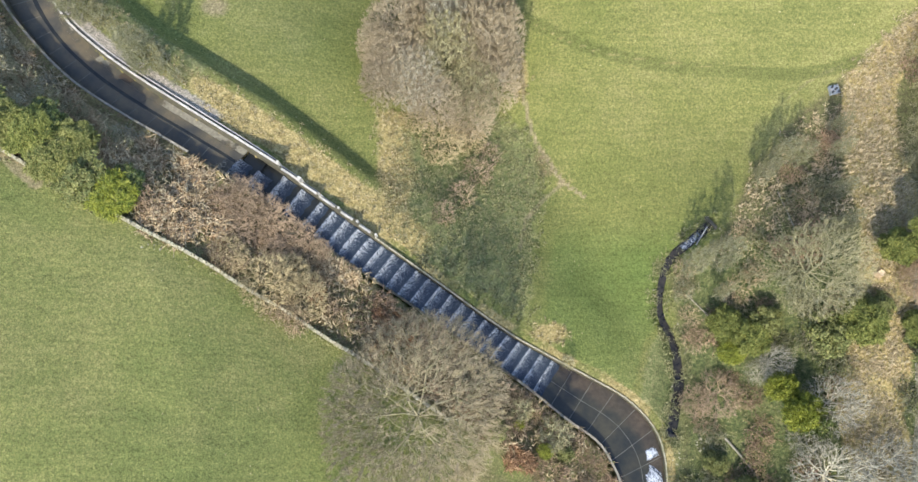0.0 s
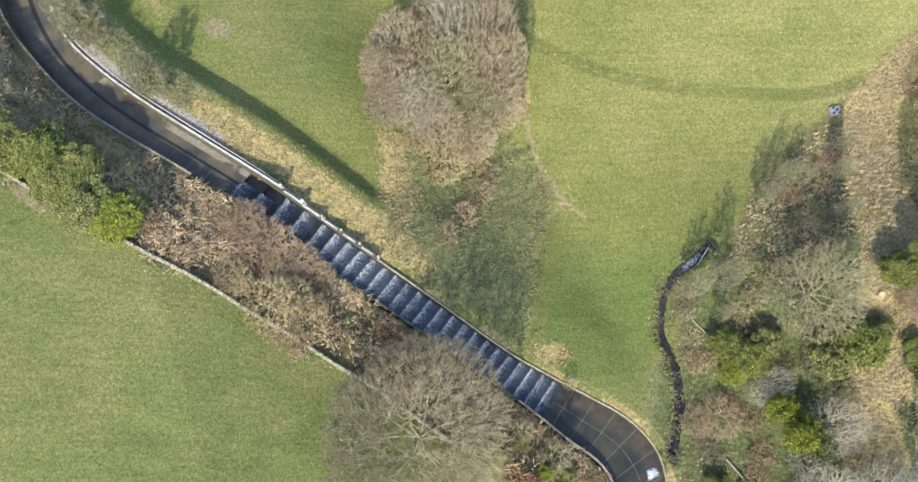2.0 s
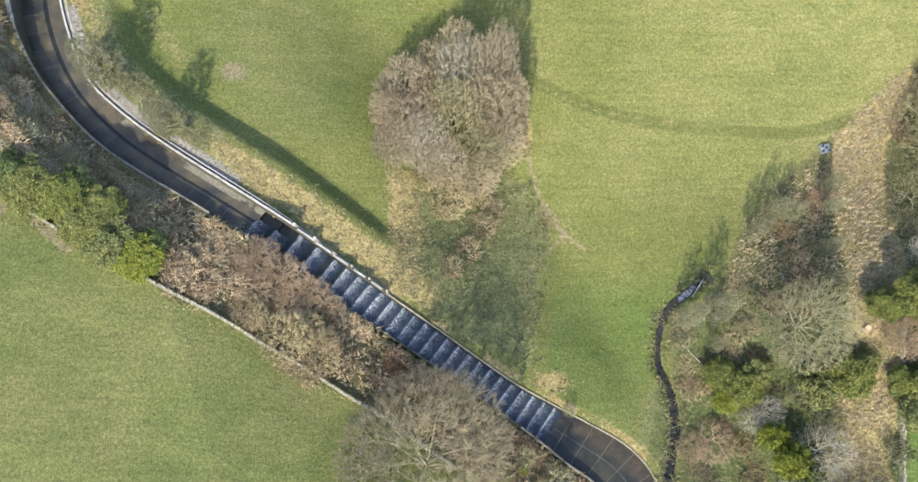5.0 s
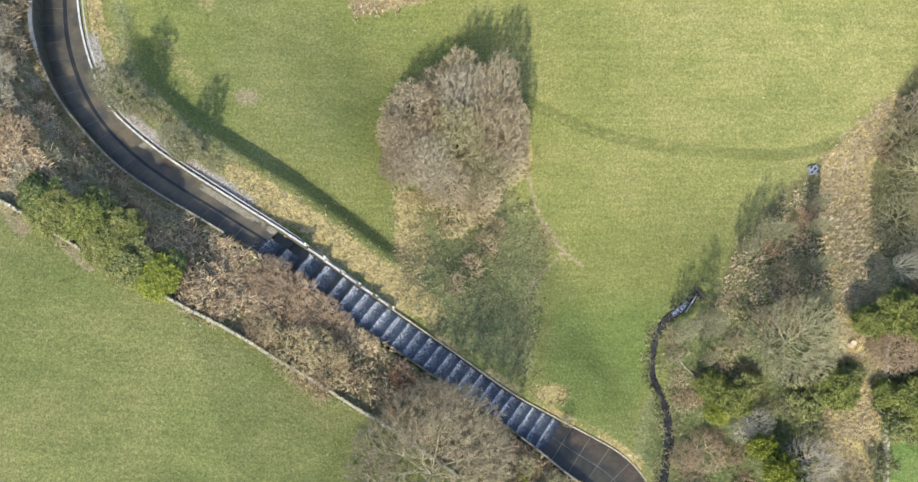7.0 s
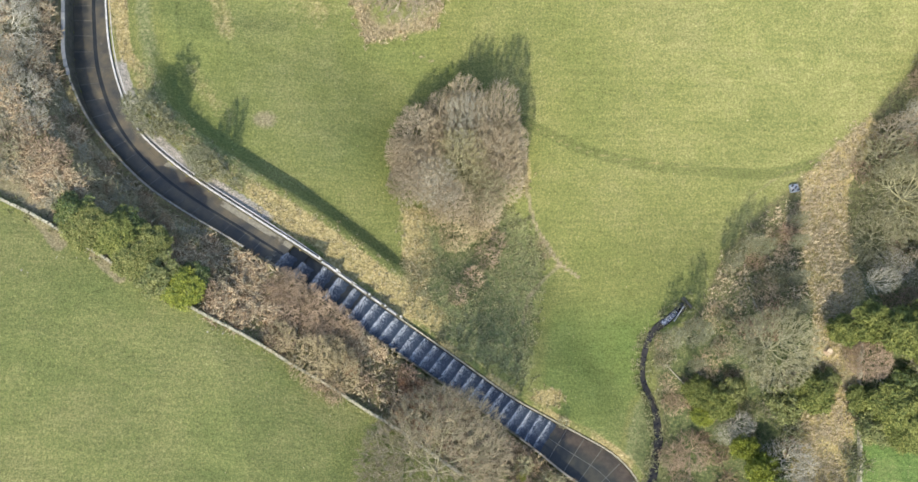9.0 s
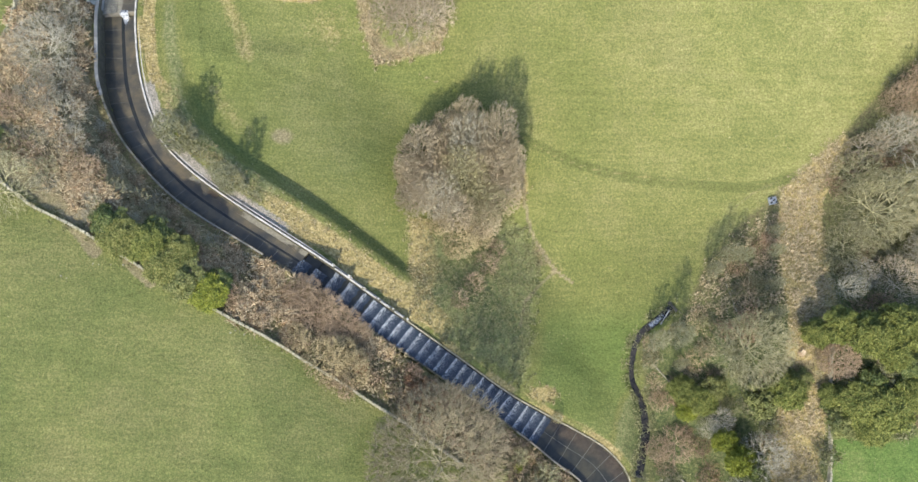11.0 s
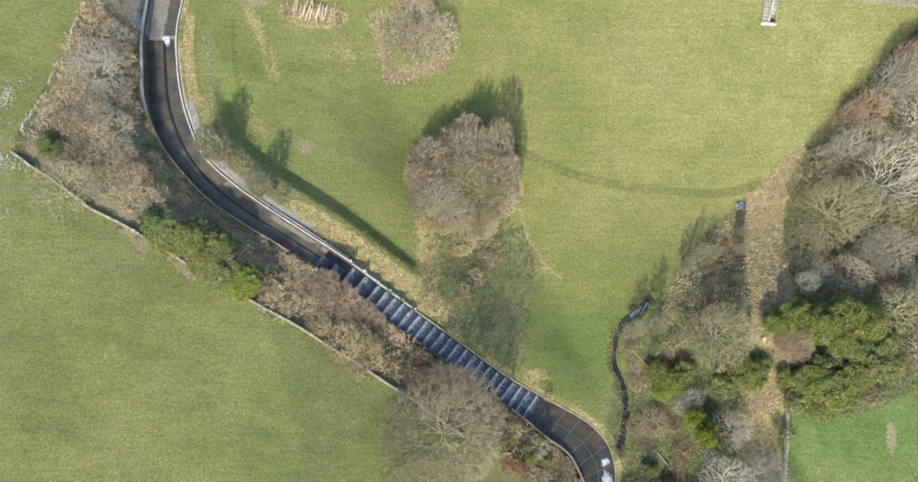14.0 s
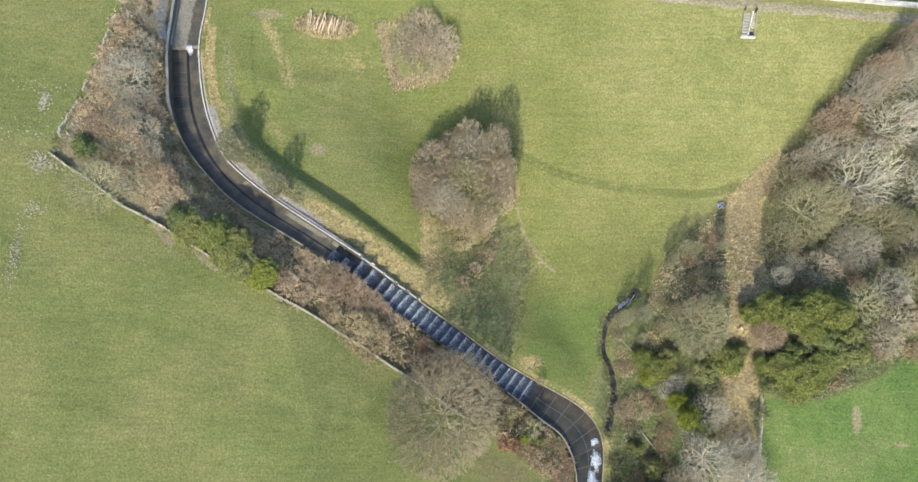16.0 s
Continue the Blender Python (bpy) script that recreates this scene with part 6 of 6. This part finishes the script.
# ---- stream ----
def build_stream():
    c = STREAM
    d = np.gradient(c, axis=0)
    d /= np.linalg.norm(d, axis=1, keepdims=True)
    n = np.stack([-d[:, 1], d[:, 0]], -1)
    half = np.interp(np.arange(len(c)), [0, 6, 20, 30, len(c)], [0.5, 0.48, 0.32, 0.46, 0.78])
    z = shape_of(c[:, 0], c[:, 1])[0]
    z = np.minimum.accumulate(z + 0.28)
    rows = np.stack([np.c_[c + n * (half * t)[:, None], z] for t in (-1, 0, 1)], 1)
    i = np.arange(len(c) * 3).reshape(-1, 3)
    q = np.stack([i[:-1, :-1], i[:-1, 1:], i[1:, 1:], i[1:, :-1]], -1).reshape(-1, 4)
    water = thing("stream_water", "narrow dark stream running along the edge of the meadow", "water", kind="structure", mesh=np_mesh("stream_water", rows, q, POOL, True))
    pts, run = [], []
    for k in range(2, 7):
        for t in (-0.7, 0.0, 0.7):
            pts.append((*(c[k] + n[k] * half[k] * t), z[k] + 0.02)), run.append(0.5 if t == 0 else 0.1)
    i = np.arange(15).reshape(5, 3)
    me = np_mesh("riffle", pts, np.stack([i[:-1, :-1], i[:-1, 1:], i[1:, 1:], i[1:, :-1]], -1).reshape(-1, 4), FROTH, True)
    give_colours(me, "run", np.repeat(np.array(run)[:, None], 3, 1))
    part("riffle", me, water, "white riffle below the culvert")
    # culvert mouths at both ends
    for k, turn_in in ((0, 1), (-1, -1)):
        rng = np.random.default_rng(k + 9)
        a = math.atan2(n[k][1], n[k][0])
        p = c[k] - turn_in * d[k] * 0.2
        head = thing("culvert_mouth", "low stone culvert mouth with a dark opening", "culvert", at=pose(p[0], p[1], z[k], 0, 0, math.degrees(a)))
        # the opening is a solid block, dark in place of the hole's shade
        for name, cc, ss, mat in (("side_stone", (-0.72, 0, 0.1), (0.35, 0.4, 0.6), STONE_MASONRY), ("side_stone", (0.72, 0, 0.1), (0.35, 0.4, 0.6), STONE_MASONRY), ("lintel", (0, 0, 0.42 if k == 0 else 0.2), (1.5, 0.32, 0.16), STONE_MASONRY), ("opening", (0, 0.05, 0.1), (1.0, 0.3, 0.52), DARK)):
            part(name, np_mesh(name, *boxes(np.array([cc]), np.array([ss]), np.zeros(1), rng, 0.06), mat), head)
    p, q = Vector((25.1, 17.7, z[3] + 0.35)), Vector((26.2, 19.5, z[0] + 0.55))
    thing("plank", "pale plank lying across the head of the stream", "plank", mesh=np_mesh("plank", *boxes(np.zeros((1, 3)), np.array([[(q - p).length, 0.14, 0.07]]), np.zeros(1), np.random.default_rng(1), 0.03), CONCRETE),
          at=Matrix.Translation((p + q) / 2) @ (q - p).to_track_quat("X", "Z").to_matrix().to_4x4())


build_stream()


# ---- dam: stair, track, wave wall, water ----
def build_stair():
    x, y0 = 43.3, 59.8
    z0, z1 = ground_z(x, y0), ground_z(x, y0 + 3.5)
    rng = np.random.default_rng(12)
    ob = thing("dam_stair", "pale stone stair with side walls set into the dam slope", "stair", at=pose(x, y0, z0, 0, 0, -3))
    rise, going = (z1 - z0) / 8, 3.5 / 8
    for k in range(8):
        me = np_mesh("stair_step", *boxes(np.array([[-0.45, 0.3 + going * k, rise * k + 0.12]]), np.array([[0.95, 0.3, 0.2]]), np.zeros(1), rng, 0.03), CONCRETE)
        part("stair_step", me, ob)
    slope = math.atan2(z1 - z0, 3.5)
    for name, cx, w, h, mat in (("side_wall", -1.0, 0.18, 0.5, STONE_WORN), ("side_wall", 1.0, 0.18, 0.5, STONE_WORN), ("middle_wall", 0.2, 0.16, 0.5, STONE_COPING)):
        me = np_mesh(name, *boxes(np.zeros((1, 3)), np.array([[w, 3.5 / math.cos(slope), h]]), np.zeros(1), rng, 0.03), mat)
        w_ob = part(name, me, ob)
        w_ob.matrix_basis = pose(cx, 2.05, (z1 - z0) / 2 + 0.25, math.degrees(slope), 0, -7 if name == "middle_wall" else 0)
    for k in range(6):
        me = np_mesh("channel_stone", *boxes(np.array([[0.66, 1.5 + 0.36 * k, (z1 - z0) * (1.5 + 0.36 * k) / 3.5 + 0.06]]), np.array([[0.5, 0.36, 0.14]]), np.zeros(1), rng, 0.1), STONE_WALL)
        part("channel_stone", me, ob)
    # a dark block stands in for the shadowed void at the stair's foot
    part("grating", np_mesh("grating", *boxes(np.array([[0.5, 0.75, 0.22]]), np.array([[0.85, 1.3, 0.16]]), np.zeros(1), rng, 0.02), DARK), ob, "dark block in place of the shadowed void")
    part("sill", np_mesh("sill", *boxes(np.array([[0, -0.05, 0.15]]), np.array([[2.25, 0.3, 0.5]]), np.zeros(1), rng, 0.03), STONE_COPING), ob)
    for cx in (-1.0, 0.75):
        part("gate_post", np_mesh("gate_post", *boxes(np.array([[cx, 3.75, z1 - z0 + 0.5]]), np.array([[0.16, 0.16, 1.2]]), np.zeros(1), rng, 0.03), DARK), ob)


build_stair()


def build_crest():
    rng = np.random.default_rng(14)
    x = np.arange(18, 96, 1.1)
    y = 67.75 - 0.085 * (x - 33)
    v, q = boxes(np.c_[x, y, np.full(len(x), 6.45)], np.tile([[1.08, 0.55, 0.75]], (len(x), 1)), np.full(len(x), -0.085), rng, 0.03)
    ob = thing("wave_wall", "pale stone wave wall along the dam crest", "wall", kind="structure")
    for k in range(len(x)):
        part("wall_block", np_mesh("wall_block", v[8 * k: 8 * k + 8], q[:6], STONE_COPING), ob)
    far = [(-30, 73.5, 5.2), (96, 62.7, 5.2), (400, 62, 5.2), (400, 500, 5.2), (-30, 500, 5.2), (-30, 200, 5.2)]
    thing("reservoir_water", "grey reservoir water behind the dam", "water", kind="structure", mesh=np_mesh("reservoir_water", far, [[0, 1, 2, 3, 4, 5]], POOL))


build_crest()


def chamber_cover():
    x, y = 40.2, 34.1
    rng = np.random.default_rng(15)
    ob = thing("chamber_cover", "blue-grey inspection chamber slab with dark plates in the grass", "cover", at=pose(x, y, ground_z(x, y) + 0.12, 3, 2, 12))
    part("slab", np_mesh("slab", *boxes(np.zeros((1, 3)), np.array([[1.0, 0.95, 0.5]]), np.zeros(1), rng, 0.02), METAL), ob)
    for cx, cy, w, h in ((-0.3, -0.25, 0.3, 0.22), (0.15, 0.05, 0.42, 0.2), (-0.2, 0.32, 0.36, 0.18), (0.36, -0.32, 0.2, 0.2)):
        part("plate", np_mesh("plate", *boxes(np.array([[cx, cy, 0.26]]), np.array([[w, h, 0.06]]), np.full(1, 0.6), rng, 0.03), DARK), ob)
    for cx, cy in ((0.4, 0.4), (-0.42, 0.02), (0.0, -0.2)):
        part("lid", np_mesh("lid", *boxes(np.array([[cx, cy, 0.26]]), np.array([[0.22, 0.16, 0.05]]), np.full(1, 0.6), rng, 0.03), CONCRETE), ob)


chamber_cover()


def round_log(name, p, q, r, label, category, group="", rng=np.random.default_rng(16)):
    p, q = np.array(p, float), np.array(q, float)
    t = np.linspace(0, 1, 5)[:, None]
    line = p + t * (q - p) + np.r_[[[0, 0, 0]], rng.normal(0, 0.02, (3, 3)), [[0, 0, 0]]]
    v, f = triangles(tubes(line[None], np.array([[r, r * 0.97, r * 0.95, r * 0.9, r * 0.84]]), 9))
    ends = [[0, k, k + 1] for k in range(1, 8)] + [[36, 36 + k + 1, 36 + k] for k in range(1, 8)]
    return thing(name, label, category, group, mesh=np_mesh(name, v, np.concatenate([f, ends]), LOG if category == "log" and group else BARK_GREY))


rng = np.random.default_rng(18)
for k in range(30):
    u = (k % 15) / 14
    top = 0.35 + 1.3 * math.exp(-((u - 0.42) / 0.22) ** 2)
    x, y = -27.1 + 5.6 * u + rng.normal(0, 0.1), 60.0 - 0.5 * math.sin(3.1 * u) + 0.7 * (k // 15) + rng.normal(0, 0.15)
    l, a = rng.uniform(1.3, 2.3), rng.normal(0.3, 0.2)
    z = ground_z(x, y) + 0.1 + 0.12 * (k // 15)
    e = ground_z(x + l * math.sin(a), y + l * math.cos(a)) + 0.12 + top * rng.uniform(0.5, 1.0)
    round_log("cut_log", (x, y, z), (x + l * math.sin(a), y + l * math.cos(a), e), rng.uniform(0.07, 0.14), "pale cut log leaning in a heap on dead reeds", "log", "log heap")
for p, q, r, lab in (((27.4, -2.2), (30.0, -5.6), 0.12, "bleached fallen trunk in the undergrowth"), ((33.4, 22.9), (34.3, 19.0), 0.06, "thin grey fallen bough among bracken"), ((24.0, 12.6), (26.6, 9.6), 0.08, "fallen bough beside the stream")):
    z0, z1 = ground_z(*p) + r + 0.1, ground_z(*q) + r + 0.25
    round_log("fallen_trunk", (*p, z0), (*q, z1), r, lab, "log")



def tree_stump(x, y):
    ob = thing("tree_stump", "brown rotten tree stump beside the woodland ride", "stump", at=pose(x, y, ground_z(x, y)))
    a = np.linspace(0, 2 * np.pi, 15)[:-1]
    ring = lambda r, z: np.c_[r * np.cos(a) * (1 + 0.1 * np.sin(3 * a)), r * np.sin(a) * (1 + 0.1 * np.cos(4 * a)), np.full(14, z)]  # noqa: E731
    v = np.vstack([ring(0.5, -0.1), ring(0.36, 0.2), ring(0.33, 0.55)])
    q = [[14 * k + i, 14 * k + (i + 1) % 14, 14 * (k + 1) + (i + 1) % 14, 14 * (k + 1) + i] for k in range(2) for i in range(14)]
    part("bole", np_mesh("bole", v, q, BARK_WARM, True), ob)
    top = np.vstack([ring(0.33, 0.55), ring(0.12, 0.5)])
    q = [[i, (i + 1) % 14, 14 + (i + 1) % 14, 14 + i] for i in range(14)] + [[14, 15 + k, 16 + k, 17 + k] for k in range(0, 11, 2)]
    part("cut_face", np_mesh("cut_face", top, q, LOG), ob)


tree_stump(41.4, 13.7)
x, y = 65.2, 17.8
thing("sandstone_block", "pale buff sandstone block lying under the trees", "stone", at=pose(x, y, ground_z(x, y) + 0.2, 6, 4, -58),
      mesh=np_mesh("sandstone_block", *boxes(np.zeros((1, 3)), np.array([[2.1, 0.95, 0.6]]), np.zeros(1), np.random.default_rng(44), 0.12), SANDSTONE))
rubble([(22.7, -4.4, 0.35, 0.5, 12)], "pale stones beside the channel bend", 8)

# ---- rough grass, reeds and rushes ----
rng = np.random.default_rng(23)


def on_bank(x, y):
    z, dn, ds, within, north, xn, yn = shape_of(x, y)
    return np.where(north & ~within & (dn > 0.7 + 1.0 * ease(-24, -28, xn) * ease(47.5, 44.5, yn)), ease(5.2 - 2.0 * ease(43, 47, yn), 3.4 - 1.4 * ease(43, 47, yn), dn) * ease(60, 54, yn) * ease(-4, -9, xn), 0)


def in_reeds(x, y):
    e = 1 - ease(0.8, 1.1, np.hypot((x + 24.3) / 5.2, (y - 60.6) / 1.9))
    return np.maximum(region(x, y, REED_BED, 0.6) * (1 - 0.85 * region(x, y, WET_MIDDLE, 0.8)), e)


def on_track(x, y):
    d, _ = to_line(x, y, EAST_TRACK)
    return ease(3.4, 1.5, d) * region(x, y, WOOD_RIM, 1.0)


def in_scrub(x, y):
    pale = 1.2 * np.exp(-((x + 28.5) ** 2 + (y - 21) ** 2) / 12) + 0.9 * np.exp(-((x + 13) ** 2 + (y - 13.5) ** 2) / 8) + 0.25 + 0.4 * ease(-28, -32, x)
    return region(x, y, SCRUB, 0.5) * np.clip(pale, 0, 1)


def in_wood(x, y):
    return region(x, y, WOOD_RIM, 1.0) * (1 - region(x, y, EAST_FIELD, 0.5)) * (to_line(x, y, STREAM)[0] > 0.8)


def stream_side(x, y):
    d, k = to_line(x, y, STREAM)
    return ease(1.5, 0.8, d) * ease(0.22, 0.42, d) * (0.25 + 0.75 * ease(-0.2, 0.4, np.sin(1.7 * y) + 0.6 * np.sin(0.6 * x + 3.1 * y)))


def by_wall(x, y):
    d, _ = to_line(x, y, FIELD_WALL)
    e, _ = to_line(x, y, BOUNDARY_WALL)
    return ease(1.0, 0.3, np.minimum(d, e)) * (0.2 + 0.8 * ease(-0.3, 0.6, np.sin(0.9 * x) + np.sin(0.41 * x + 2.0)))


def on_lawn(x, y):
    z, dn, ds, within, north, xn, yn = shape_of(x, y)
    return np.where(within | (np.minimum(dn, ds) < 1.0), 0, 1.0) * (1 - 0.8 * region(x, y, SCRUB, 0.5))


def on_hillock(x, y):
    return region(x, y, [(24.6, 15.6), (28.4, 18.5), (31.2, 25), (37, 31), (41, 33), (40.6, 20), (36, 17)], 0.8)


def rushy(x, y):
    return region(x, y, RUSHES, 1.0)


def belts(x, y):
    a = region(x, y, TUFT_BELT, 0.8)
    b = 1 - ease(0.6, 1.8, np.hypot(x - 6.6, (y - 36.0) / 2.0))
    c = 1 - ease(0.6, 2.0, np.hypot((x - 9.5) / 1.6, y - 8.4))
    return np.maximum.reduce([a, b, c])


for name, label, mat, n, box, keep, count, h, spread, w in (
        ("straw_grass", "straw-coloured rough grass on the embankment", STRAW, 9000, (-50, 2, 14, 62), on_bank, 7, 0.28, 0.3, 0.03),
        ("dead_reeds", "pale dead reeds round the willows and log heap", REED, 2600, (-31, -2, 50, 65), in_reeds, 9, 0.65, 0.4, 0.03),
        ("track_grass", "trampled straw grass along the woodland ride", REED, 7000, (36, 52, -14, 46), on_track, 10, 0.38, 0.5, 0.03),
        ("scrub_grass", "tussocks of dead grass in the scrub", REED, 13000, (-60, 16, -9, 60), in_scrub, 8, 0.85, 0.7, 0.048),
        ("wood_grass", "dull grass and litter under the trees", RUSH, 3300, (18, 74, -16, 60), in_wood, 6, 0.3, 0.4, 0.028),
        ("rushes", "dark green rushes in the wet hollow", RUSH, 2600, (-8, 11, 9, 33), rushy, 9, 0.35, 0.3, 0.03),
        ("stream_bank_grass", "dull grass leaning over the stream", RUSH, 2800, (19, 28, -4, 21), stream_side, 8, 0.42, 0.48, 0.03),
        ("wall_grass", "tufts of dull grass along the field walls", RUSH, 26000, (-62, 0, -1, 75), by_wall, 7, 0.5, 0.4, 0.03),
        ("fallen_leaves", "pale dead leaves strewn on the turf", REED, 4200, (-62, 62, -8, 64), on_lawn, 2, 0.05, 0.12, 0.05),
        ("bracken_tussocks", "flattened dead bracken on the wooded hillock", REED, 1300, (23, 42, 15, 34), on_hillock, 8, 0.35, 0.5, 0.035),
        ("straw_tussocks", "bleached tussocks at the meadow's edge", STRAW, 9000, (-30, 14, 6, 64), belts, 9, 0.35, 0.35, 0.035)):
    x, y, z = scatter(rng, n, box, keep)
    v, q = blades(x, y, z, rng, count, h, spread, w)
    thing(name, label, "grass", kind="stuff", mesh=np_mesh(name, v, q, mat))
